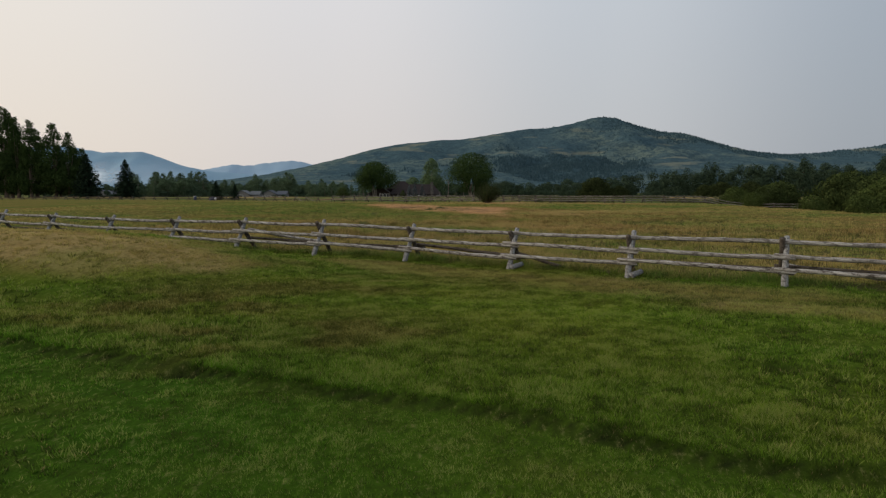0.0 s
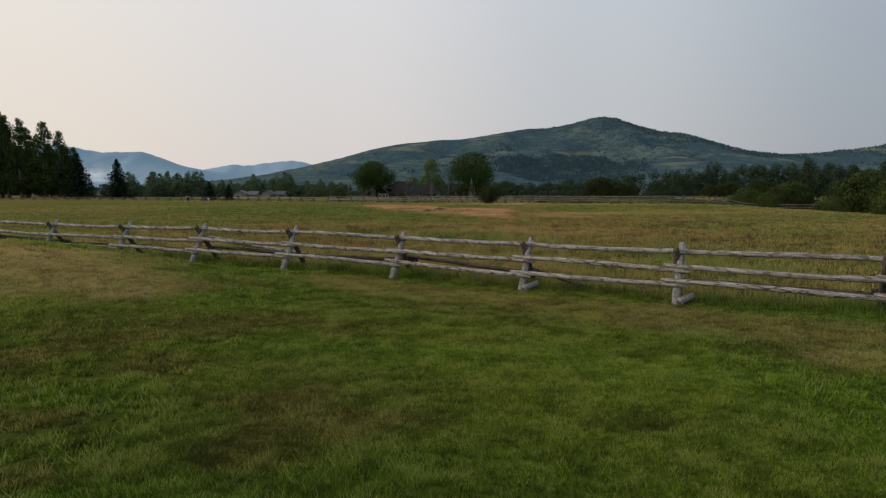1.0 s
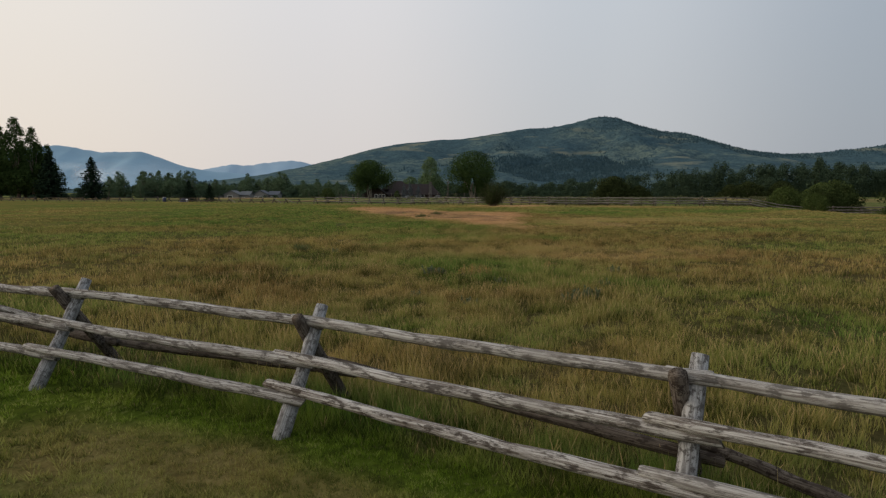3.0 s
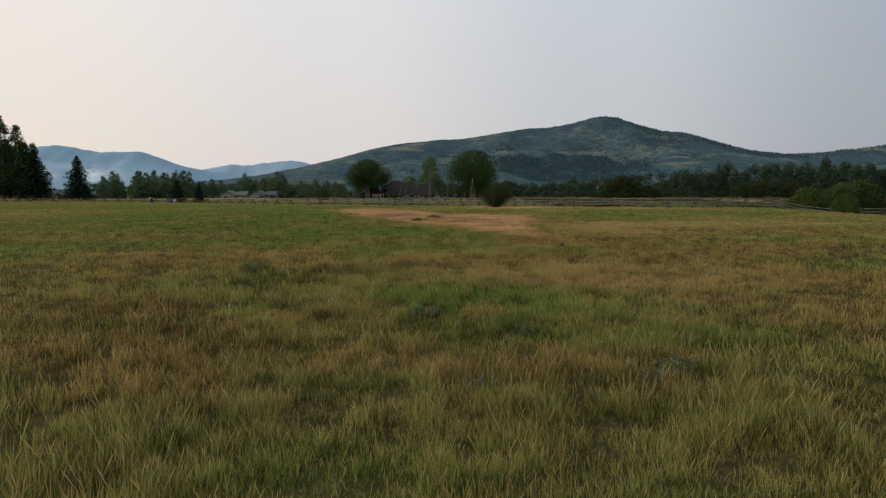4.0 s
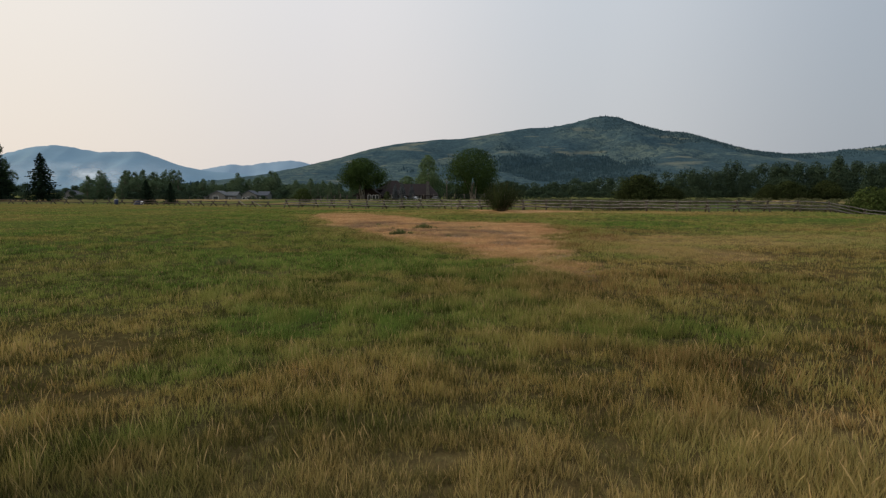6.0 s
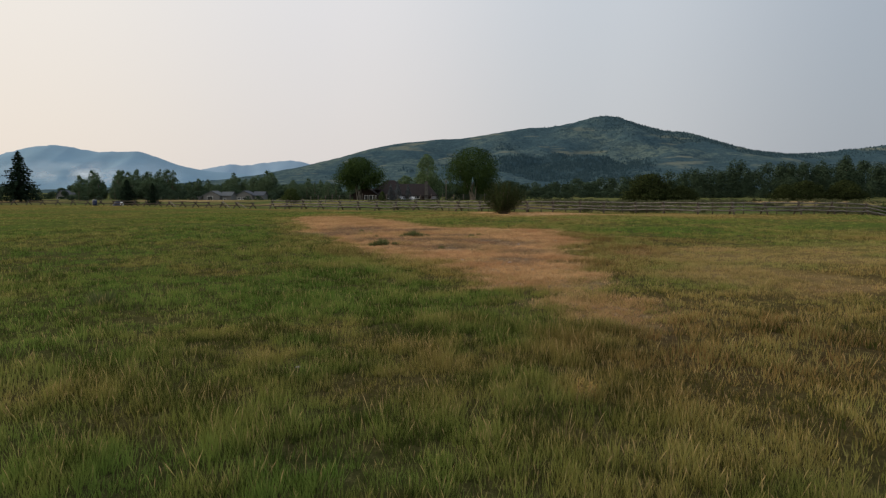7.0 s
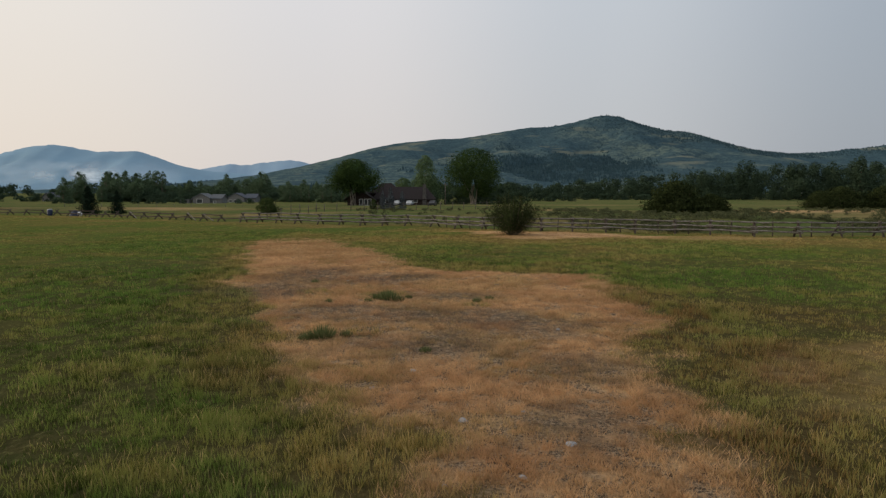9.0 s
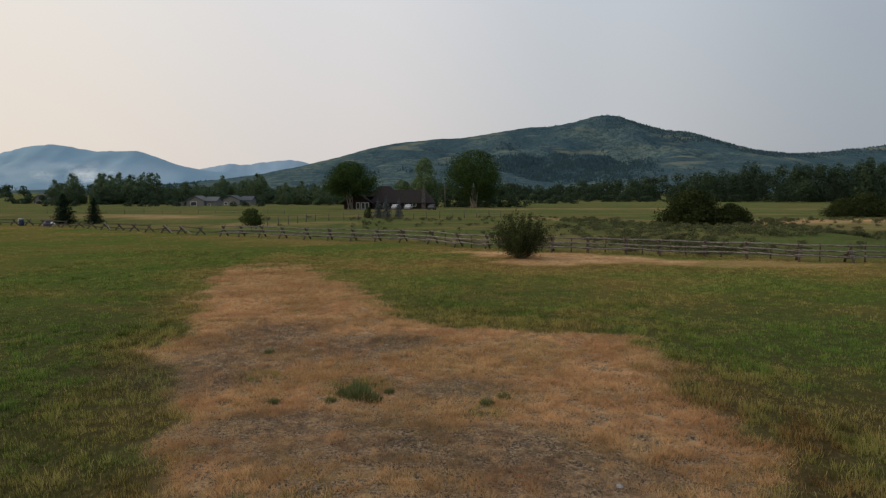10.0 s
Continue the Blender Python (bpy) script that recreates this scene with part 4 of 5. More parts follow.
far_belt = [(x, rng.uniform(560, 760), rng.uniform(7, 14), rng.uniform(12, 20)) for x in np.linspace(-620, 300, 150)]
woods("valley_woods", "distant woods across the valley floor", far_belt, 12, 1.1, 220, MAT_WOODS)


# ---------------------------------------------------------------- rail fences
def log_mesh(name, seed, r0, r1, mat, bend=0.02, seg=11, sides=9):
    """A log one metre long on x, later stretched; slightly bent, tapered and knotty."""
    rg = random.Random(seed)
    g = Geo()
    pts, rad = [], []
    ph, ph2 = rg.uniform(0, 6), rg.uniform(0, 6)
    for i in range(seg + 1):
        t = i / seg
        pts.append((t, bend * math.sin(3.1 * t + ph) + rg.uniform(-0.009, 0.009), bend * math.sin(3.6 * t + ph2) + rg.uniform(-0.009, 0.009)))
        rad.append((r0 + (r1 - r0) * t) * rg.uniform(0.88, 1.10))
    g.tube(pts, rad, sides)
    return g.mesh(name, mat, True)


RAILS = [log_mesh("rail", 100 + i, 0.066, 0.052, MAT_LOG, 0.022) for i in range(6)]
MAT_FARLOG = log_material("old_grey_rail_wood", (0.36, 0.335, 0.305), (0.11, 0.094, 0.08), (0.04, 0.03, 0.024))
FAR_RAILS = [log_mesh("rail", 150 + i, 0.064, 0.052, MAT_FARLOG, 0.03) for i in range(4)]
# dark rails in the same darkened wood as the rear legs
DARK_RAILS = [log_mesh("rail", 130 + i, 0.062, 0.050, MAT_REAR, 0.025) for i in range(3)]
REAR = [log_mesh("leg", 220 + i, 0.085, 0.068, MAT_REAR, 0.014, 4) for i in range(3)]
LEGS = [log_mesh("leg", 200 + i, 0.088, 0.070, MAT_LEG, 0.012, 4) for i in range(4)]


def span(a, b):
    """The pose of a one-metre log on x stretched from a to b."""
    a, b = Vector(a), Vector(b)
    return Matrix.Translation(a) @ (b - a).to_track_quat("X", "Z").to_matrix().to_4x4() @ Matrix.Diagonal(((b - a).length, 1, 1, 1))


def buck_fence(name, label, spots, seed, tall=1.27, rails=RAILS, legs=LEGS, broken=None, stub=-1):
    """Crossed legs carrying a top rail in the crotch, two rails on the front legs and one behind. West of broken only a dark rail is left."""
    rg = random.Random(seed)
    root = tagged(new(name), label, "fence")
    n = len(spots)
    heads = []
    for i, (x, y) in enumerate(spots):
        xa, ya = spots[max(i - 1, 0)]
        xb, yb = spots[min(i + 1, n - 1)]
        along = Vector((xb - xa, yb - ya, 0)).normalized()
        front = Vector((along.y, -along.x, 0))
        if front.y > 0:
            front = -front
        z = ground_z(x, y)
        if broken is not None and x < broken:
            z -= 0.24
        p = Vector((x, y, 0))
        f_foot, b_foot = p + front * (rg.uniform(0.42, 0.48) if x > 1 else rg.uniform(0.60, 0.68)), p - front * (rg.uniform(0.55, 0.65) if x > 1 else rg.uniform(0.70, 0.80))
        f_foot.z, b_foot.z = ground_z(f_foot.x, f_foot.y) - 0.08, ground_z(b_foot.x, b_foot.y) - 0.08
        cross = p + Vector((0, 0, z + tall * 0.70))
        off = along * 0.045
        f_top = f_foot + (cross - f_foot) * rg.uniform(1.29, 1.36)
        b_top = b_foot + (cross - b_foot) * rg.uniform(1.20, 1.28)
        part("leg", legs[rg.randrange(len(legs))], root, "", span(f_foot - off, f_top - off))
        part("leg", REAR[rg.randrange(3)], root, "rear leg with shade in its darker colour", span(b_foot + off, b_top + off))
        heads.append((cross, f_foot, b_foot, along, front))
    for i in range(n - 1):
        (c0, f0, b0, a0, n0), (c1, f1, b1, a1, n1) = heads[i], heads[i + 1]
        if broken is not None and c1.x < broken:
            q0, q1 = f0 + (c0 - f0) * rg.uniform(0.55, 0.75) + n0 * 0.1, f1 + (c1 - f1) * rg.uniform(0.5, 0.75) + n1 * 0.1
            part("rail", DARK_RAILS[rg.randrange(3)], root, "", span(q0 - a0 * 0.15, q1 + a1 * 0.15))
            if rg.random() < 0.55:
                part("rail", DARK_RAILS[rg.randrange(3)], root, "", span(c0 + Vector((0, 0, 0.12)), c1 + Vector((0, 0, 0.12))))
            continue
        part("rail", rails[rg.randrange(len(rails))], root, "", span(c0 - a0 * 0.2 + Vector((0, 0, 0.155)), c1 + a1 * 0.2 + Vector((0, 0, 0.185))))
        for lev in (0.77, 0.46):
            q0 = f0 + (c0 - f0) * (lev / 0.95) + n0 * 0.12
            q1 = f1 + (c1 - f1) * (lev / 0.95) + n1 * 0.12
            part("rail", rails[rg.randrange(len(rails))], root, "", span(q0 - a0 * 0.25 + Vector((0, 0, -0.035)), q1 + a1 * 0.25 + Vector((0, 0, 0.05 + rg.uniform(-0.025, 0.025)))))
        q0 = b0 + (c0 - b0) * rg.uniform(0.36, 0.5) - n0 * 0.12
        q1 = b1 + (c1 - b1) * rg.uniform(0.42, 0.6) - n1 * 0.12
        if i == stub:
            q0 = b1.lerp(b0, 0.32) + Vector((0, 0, 0.16))
        part("rail", DARK_RAILS[rg.randrange(3)], root, "", span(q0 - a0 * 0.2, q1 + a1 * 0.2))
    return root, heads


near_spots = list(zip(FENCE_X[2:], FENCE_Y[2:]))[::-1]
near_fence, near_heads = buck_fence("buck_rail_fence", "weathered grey buck-and-rail log fence between lawn and meadow", near_spots, 71, 1.33, stub=4)


def brace(i, j, up_i, up_j, side, reach=0.0):
    """A loose pole nailed slantwise from one buck to the next."""
    (c0, f0, b0, a0, n0), (c1, f1, b1, a1, n1) = near_heads[i], near_heads[j]
    p0, p1 = (f0, f1) if side > 0 else (b0, b1)
    q0, q1 = p0 + (c0 - p0) * up_i + n0 * 0.22 * side, p1 + (c1 - p1) * up_j + n1 * 0.22 * side
    part("brace", RAILS[(i + j) % 6], near_fence, "", span(q0, q1 + (q1 - q0).normalized() * reach))


N0 = len(near_spots) - 1
brace(N0 - 4, N0 - 5, 0.86, 0.46, -1)
brace(3, 2, 0.5, 0.15, -1)
brace(2, 1, 0.8, 0.25, 1)
brace(1, 2, 0.75, 0.3, -1)
for h_ in (4, 5):
    c_, f_, b_, a_, n_ = near_heads[h_]
    part("brace", LEGS[1], near_fence, "", span(f_ - a_ * 0.12 + Vector((0, 0, 0.12)), f_ - n_ * 0.35 - a_ * 0.34 + Vector((0, 0, 0.26))))


def along_line(points, step, seed):
    rg = random.Random(seed)
    out, carry = [], 0.0
    for (x0, y0), (x1, y1) in zip(points, points[1:]):
        ln = math.hypot(x1 - x0, y1 - y0)
        d = carry
        while d < ln:
            out.append((x0 + (x1 - x0) * d / ln, y0 + (y1 - y0) * d / ln))
            d += step * rg.uniform(0.93, 1.07)
        carry = d - ln
    return out


west_line = [(x_, float(far_line(x_))) for x_ in (-27.6, -28.6, -37.1, -45.0, -54.2, -59.6, -95.0, -150.0)]
far_spots = [(x_, float(far_line(x_))) for x_ in FAR_BUCKS][::-1] + along_line(west_line, 3.0, 3)
far_fence, far_heads = buck_fence("buck_rail_fence", "long weathered buck-and-rail log fence across the meadow, partly broken", far_spots, 72, 1.27, FAR_RAILS, REAR, -24.0)


def fallen_pole(i, j, reach=0.9):
    """A rail with one end still in the crotch of buck i, the other on the ground by buck j."""
    (c0, f0, b0, a0, n0), (c1, f1, b1, a1, n1) = far_heads[i], far_heads[j]
    q1 = f0.lerp(f1, reach) + n1 * 0.25
    q1.z = ground_z(q1.x, q1.y) + 0.06
    part("fallen_rail", FAR_RAILS[(i + j) % 4], far_fence, "pale fallen rail", span(c0 + Vector((0, 0, 0.2)), q1))


B0 = len(FAR_BUCKS)
for i_ in (B0, B0 + 1, B0 + 5):
    fallen_pole(i_, i_ - 1)
# thin stakes between the eastern bucks
STAKE = log_mesh("stake", 260, 0.050, 0.042, MAT_REAR, 0.012, 4)
rg_ = random.Random(17)
for (x0, y0), (x1, y1) in zip(far_spots[6:24], far_spots[7:25]):
    t_ = rg_.uniform(0.38, 0.62)
    p_ = Vector((x0 + (x1 - x0) * t_, y0 + (y1 - y0) * t_ + 0.25, 0))
    p_.z = ground_z(p_.x, p_.y) - 0.1
    part("stake", STAKE, far_fence, "", span(p_, p_ + Vector((rg_.uniform(-0.06, 0.06), rg_.uniform(-0.05, 0.05), rg_.uniform(1.05, 1.3)))))


# ---------------------------------------------------------------- buildings
MAT_LOGWALL = plain("dark_log_wall", (0.038, 0.027, 0.023), 0.85, 0.3, 2.0, 0, (0.2, 0.2, 5), 0.03)
MAT_ROOF = plain("brown_shingles", (0.036, 0.030, 0.030), 0.95, 0.25, 3.0, 0, (1, 1, 3), 0.03)
MAT_STONE = plain("chimney_stone", (0.10, 0.092, 0.085), 0.9, 0.4, 2.5, 0, (1, 1, 1.6), 0.05)
MAT_WHITE = plain("white_paint", (0.72, 0.72, 0.70), 0.6, 0.06, 1.0)
MAT_GREYWALL = plain("grey_siding", (0.19, 0.185, 0.18), 0.8, 0.12, 1.5, 0, (0.3, 0.3, 6), 0.02)
MAT_METALROOF = plain("grey_metal_roof", (0.12, 0.13, 0.14), 0.75, 0.12, 0.8, 0.0)
MAT_GLASS = plain("window_glass", (0.05, 0.055, 0.06), 0.1, 0.1, 1.0)
MAT_DARKROOF = plain("slate_grey_roof", (0.09, 0.10, 0.12), 0.85, 0.2, 2.0)


def gable(x0, x1, y0, y1, eave, ridge, over=0.6, axis="x", th=0.25):
    """Two roof slabs with thickness over a rectangle."""
    g = Geo()
    if axis == "x":
        ym = (y0 + y1) / 2
        drop = (ridge - eave) / (ym - y0) * over
        for ya in (y0 - over, y1 + over):
            g.poly([(x0 - over, ya, eave - drop), (x1 + over, ya, eave - drop), (x1 + over, ym, ridge), (x0 - over, ym, ridge),
                    (x0 - over, ya, eave - drop + th), (x1 + over, ya, eave - drop + th), (x1 + over, ym, ridge + th), (x0 - over, ym, ridge + th)],
                   [(0, 1, 2, 3), (7, 6, 5, 4), (0, 4, 5, 1), (1, 5, 6, 2), (3, 2, 6, 7), (0, 3, 7, 4)])
    else:
        xm = (x0 + x1) / 2
        drop = (ridge - eave) / (xm - x0) * over
        for xa in (x0 - over, x1 + over):
            g.poly([(xa, y0 - over, eave - drop), (xa, y1 + over, eave - drop), (xm, y1 + over, ridge), (xm, y0 - over, ridge),
                    (xa, y0 - over, eave - drop + th), (xa, y1 + over, eave - drop + th), (xm, y1 + over, ridge + th), (xm, y0 - over, ridge + th)],
                   [(0, 1, 2, 3), (7, 6, 5, 4), (0, 4, 5, 1), (1, 5, 6, 2), (3, 2, 6, 7), (0, 3, 7, 4)])
    return g


def walls(x0, x1, y0, y1, eave, ridge, axis="x", base=-0.6):
    g = Geo().box(x0, y0, base, x1, y1, eave)
    if axis == "x":
        ym = (y0 + y1) / 2
        for x in (x0, x1 - 0.25):
            g.poly([(x, y0, eave), (x, y1, eave), (x, ym, ridge - 0.05), (x + 0.25, y0, eave), (x + 0.25, y1, eave), (x + 0.25, ym, ridge - 0.05)], [(0, 2, 1), (3, 4, 5), (0, 3, 5, 2), (1, 2, 5, 4)])
    else:
        xm = (x0 + x1) / 2
        for y in (y0, y1 - 0.25):
            g.poly([(x0, y, eave), (x1, y, eave), (xm, y, ridge - 0.05), (x0, y + 0.25, eave), (x1, y + 0.25, eave), (xm, y + 0.25, ridge - 0.05)], [(0, 1, 2), (3, 5, 4), (0, 2, 5, 3), (1, 4, 5, 2)])
    return g


def window(root, x, y, z, w, h, trim=MAT_WHITE):
    g = Geo()
    for bx in ((x, z, x + w, z + 0.12), (x, z + h - 0.12, x + w, z + h), (x, z + 0.12, x + 0.12, z + h - 0.12), (x + w - 0.12, z + 0.12, x + w, z + h - 0.12)):
        g.box(bx[0], y - 0.09, bx[1], bx[2], y + 0.02, bx[3])
    wf = part("window", g.mesh("window", trim), root)
    part("pane", Geo().box(x + 0.12, y - 0.03, z + 0.12, x + w - 0.12, y - 0.01, z + h - 0.12).mesh("pane", MAT_GLASS), wf)


def hip_roof(x0, x1, y0, y1, eave, ridge, over, inset, th=0.25):
    """A roof sloping to all four sides, with thick eaves."""
    x0, x1, y0, y1 = x0 - over, x1 + over, y0 - over, y1 + over
    low = eave - over * (ridge - eave) / ((y1 - y0) / 2)
    ym = (y0 + y1) / 2
    v = [(x0, y0, low), (x1, y0, low), (x1, y1, low), (x0, y1, low), (x0 + inset, ym, ridge), (x1 - inset, ym, ridge)]
    v += [(x0, y0, low - th), (x1, y0, low - th), (x1, y1, low - th), (x0, y1, low - th)]
    f = [(0, 1, 5, 4), (1, 2, 5), (2, 3, 4, 5), (3, 0, 4), (6, 7, 1, 0), (7, 8, 2, 1), (8, 9, 3, 2), (9, 6, 0, 3), (9, 8, 7, 6)]
    me = bpy.data.meshes.new("roof")
    me.from_pydata(v, [], f)
    me.materials.append(MAT_ROOF)
    return me


def ranch_house():
    root = tagged(new("ranch_house"), "long dark brown log ranch house with stone chimney", "house")
    part("wall", walls(-6, 13.4, 0, 10, 2.7, 2.8).mesh("wall", MAT_LOGWALL), root)
    part("wall", walls(-14.6, -6.4, -3, 8, 2.4, 5.0, "y").mesh("wall", MAT_LOGWALL), root)
    part("wall", walls(-7.6, 2.6, 3.4, 11, 4.6, 4.7).mesh("wall", MAT_LOGWALL), root)
    part("roof", hip_roof(-6, 13.4, 0, 10, 2.7, 6.2, 1.0, 3.4), root)
    part("roof", gable(-14.6, -6.4, -3, 8, 2.4, 5.0, 1.2, "y").mesh("roof", MAT_ROOF), root)
    part("roof", hip_roof(-7.6, 2.6, 3.4, 11, 4.6, 7.5, 0.8, 4.4), root)
    part("chimney", Geo().box(10.0, -0.9, -0.6, 11.3, 0.6, 3.6).box(10.1, -0.7, 3.6, 11.1, 0.4, 7.0).mesh("chimney", MAT_STONE), root, "grey stone chimney")
    for x in (-9.2, -7.6, -6.4):
        window(root, x - 1.5, -3.05, 0.1, 1.25, 2.1)
    for x in (-3.5, 0.5, 4.5, 7.0):
        window(root, x, -0.05, 0.9, 1.3, 1.2)
    root.matrix_basis = Matrix.Translation((-15.2, 262, ground_z(-15, 262) - 0.1))


ranch_house()


def outbuilding(x, y, w, d, eave, ridge, label, roof, bays, turn=0.0):
    root = tagged(new("house"), label, "house")
    part("wall", walls(-w / 2, w * 0.12, 0, d, eave, ridge, "y").mesh("wall", MAT_GREYWALL), root)
    part("wall", walls(w * 0.12, w / 2, 1.5, d + 1, eave * 0.95, ridge * 0.9).mesh("wall", MAT_GREYWALL), root)
    part("roof", gable(-w / 2, w * 0.12, 0, d, eave, ridge, 0.5, "y").mesh("roof", roof), root)
    part("roof", gable(w * 0.12, w / 2, 1.5, d + 1, eave * 0.95, ridge * 0.9, 0.5).mesh("roof", roof), root)
    for bx, bw, bh in bays:
        window(root, bx, -0.05, 0.1, bw, bh)
    root.matrix_basis = Matrix.LocRotScale((x, y, ground_z(x, y) - 0.1), Euler((0, 0, turn)), None)


outbuilding(-101.3, 327, 12, 8, 2.3, 4.2, "low grey house with pale metal roof", MAT_METALROOF, ((-4.3, 2.6, 1.9), (3.0, 1.2, 1.0)))
outbuilding(-93.3, 349, 13, 8, 2.3, 4.3, "low grey house with dark roof and garage", MAT_DARKROOF, ((-5.6, 1.5, 1.2), (-3.4, 2.2, 1.3), (3.0, 1.4, 1.0)))
shed = tagged(new("shed"), "small pale shed with a flat metal roof", "shed")
part("wall", Geo().box(-2.2, 0, -0.4, 2.2, 3, 1.5).mesh("wall", MAT_GREYWALL), shed)
part("roof", Geo().box(-2.5, -0.3, 1.5, 2.5, 3.3, 1.68).mesh("roof", MAT_METALROOF), shed)
shed.matrix_basis = pose(-110.5, 326, ground_z(-110.5, 326))
outbuilding(-202, 380, 9, 7, 2.2, 4.4, "distant blue grey house with gabled roof", MAT_DARKROOF, ((-3.6, 1.2, 1.1), (-1.6, 1.2, 1.1)))


# ---------------------------------------------------------------- loose things
MAT_BLUE = plain("blue_plastic", (0.018, 0.030, 0.075), 0.45, 0.15, 2.0)
MAT_TARP = plain("dark_blue_tarp", (0.020, 0.030, 0.062), 0.6, 0.3, 3.0, 0, (1, 1, 1), 0.03)
MAT_CARPAINT = plain("white_car_paint", (0.46, 0.47, 0.48), 0.3, 0.04, 1.0)
MAT_DARKPAINT = plain("dark_car_paint", (0.03, 0.032, 0.036), 0.35, 0.1, 1.0)
MAT_TYRE = plain("tyre_rubber", (0.02, 0.02, 0.02), 0.9, 0.2, 4.0)
MAT_POST = plain("old_post_wood", (0.13, 0.11, 0.095), 0.9, 0.35, 6.0, 0, (4, 4, 0.5), 0.01)
MAT_WIRE = plain("rusty_wire", (0.10, 0.085, 0.075), 0.6, 0.2, 6.0, 0.5)
MAT_ROCK = plain("field_stone", (0.33, 0.32, 0.31), 0.9, 0.3, 9.0, 0, (1, 1, 1), 0.02)


def barrel(x, y):
    root = tagged(new("barrel"), "dark blue plastic barrel beside the log fence", "barrel")
    g = Geo()
    zs = (0, 0.06, 0.28, 0.31, 0.34, 0.58, 0.61, 0.64, 0.84, 0.90)
    rs = (0.25, 0.28, 0.29, 0.305, 0.29, 0.29, 0.305, 0.29, 0.28, 0.25)
    g.tube([(0, 0, z) for z in zs], [r * 1.25 for r in rs], 18)
    part("body", g.mesh("body", MAT_BLUE, True), root)
    part("lid", Geo().tube([(0, 0, 0.902), (0, 0, 0.95)], [0.30, 0.27], 18).mesh("lid", MAT_WHITE, True), root, "white barrel lid")
    root.matrix_basis = pose(x, y, ground_z(x, y))


def tarp_heap(x, y):
    root = tagged(new("covered_heap"), "low heap under a dark blue tarp beside the fence", "tarp")
    rg = np.random.default_rng(4)
    a, r = np.meshgrid(np.linspace(0, 6.283, 25)[:-1], np.linspace(0, 1, 9))
    z = 0.78 * (1 - r ** 2.6) * (1 + 0.08 * np.sin(3 * a) + 0.05 * np.sin(7 * a + 1)) + 0.02
    xx, yy = 0.85 * r * np.cos(a) * (1 + 0.06 * np.sin(5 * a)), 0.55 * r * np.sin(a)
    ii = np.arange(9 * 24).reshape(9, 24)
    q = np.stack([ii[:-1], np.roll(ii, -1, 1)[:-1], np.roll(ii, -1, 1)[1:], ii[1:]], -1).reshape(-1, 4)
    part("tarp", build_mesh("tarp", np.c_[xx.ravel(), yy.ravel(), z.ravel()], q, [MAT_TARP], None, True), root)
    part("bag", Geo().tube([(0.55, -0.1, 0.05), (0.62, -0.15, 0.35), (0.60, -0.15, 0.62)], [0.30, 0.34, 0.16], 12).mesh("bag", MAT_WHITE, True), root, "white sack")
    root.matrix_basis = pose(x, y, ground_z(x, y), 0, 0, 12)


barrel(-56.4, 144.4)
tarp_heap(-52.0, 143.3)


def car(x, y, turn, paint, label):
    root = tagged(new("car"), label, "car")
    prof = ((-2.25, 0.35), (-2.3, 0.85), (-1.35, 1.0), (-0.75, 1.52), (1.15, 1.56), (1.85, 1.02), (2.25, 0.92), (2.28, 0.38))
    g = Geo()
    b = []
    for yy, s_ in ((-0.9, 1.0), (0.9, 1.0)):
        b.append([(px, yy * (0.86 if pz > 1.2 else 1.0), pz) for px, pz in prof])
    n = len(prof)
    g.poly(b[0] + b[1], [tuple(range(n)), tuple(reversed(range(n, 2 * n)))] + [(i, i + n, (i + 1) % n + n, (i + 1) % n) for i in range(n)])
    part("body", g.mesh("body", paint), root)
    for sx in (-1.4, 1.4):
        for sy in (-0.86, 0.86):
            part("wheel", Geo().tube([(sx, sy - 0.11, 0.34), (sx, sy + 0.11, 0.34)], [0.34, 0.34], 14).mesh("wheel", MAT_TYRE), root)
    for sy in (-0.895, 0.855):
        part("window", Geo().box(-0.6, sy, 1.08, 1.05, sy + 0.04, 1.44).mesh("window", MAT_GLASS), root)
    root.matrix_basis = pose(x, y, ground_z(x, y), 0, 0, turn)


car(-8.9, 252, 82, MAT_CARPAINT, "white car parked on the drive before the house")
car(-12.9, 254, 78, MAT_CARPAINT, "white car parked beside the house")
car(-1.6, 246, 80, MAT_DARKPAINT, "dark pickup sized car parked beside the chimney")


def utility_pole(x, y, h):
    root = tagged(new("utility_pole"), "thin weathered utility pole beside the big tree", "pole")
    part("pole", Geo().tube([(0, 0, -0.2), (0, 0, h)], [0.16, 0.11], 9).mesh("pole", MAT_POST, True), root)
    part("crossarm", Geo().box(-0.8, -0.22, h - 0.7, 0.8, -0.12, h - 0.55).mesh("crossarm", MAT_POST), root)
    root.matrix_basis = pose(x, y, ground_z(x, y))


utility_pole(2.4, 276, 7.6)


def wire_fence(points, step, seed):
    rg = random.Random(seed)
    root = tagged(new("wire_fence"), "old wire fence on thin grey wooden posts", "fence")
    spots = along_line(points, step, seed)
    me = Geo().tube([(0, 0, -0.15), (0.01, 0, 0.7), (0.0, 0.01, 1.25)], [0.06, 0.055, 0.05], 6).mesh("post", MAT_POST, True)
    tops = []
    for x, y in spots:
        z = ground_z(x, y)
        k = rg.uniform(0.85, 1.12)
        part("post", me, root, "", pose(x, y, z, rg.uniform(-4, 4), rg.uniform(-4, 4), rg.uniform(0, 90)) @ Matrix.Diagonal((1, 1, k, 1)))
        tops.append((x, y, z))
    for lift in (0.45, 0.8, 1.1):
        g = Geo().tube([(x, y, z + lift) for x, y, z in tops], [0.012] * len(tops), 4)
        part("wire", g.mesh("wire", MAT_WIRE), root)


wire_fence([(-21, 134), (-16, 146), (-2, 152), (12, 158)], 2.1, 6)
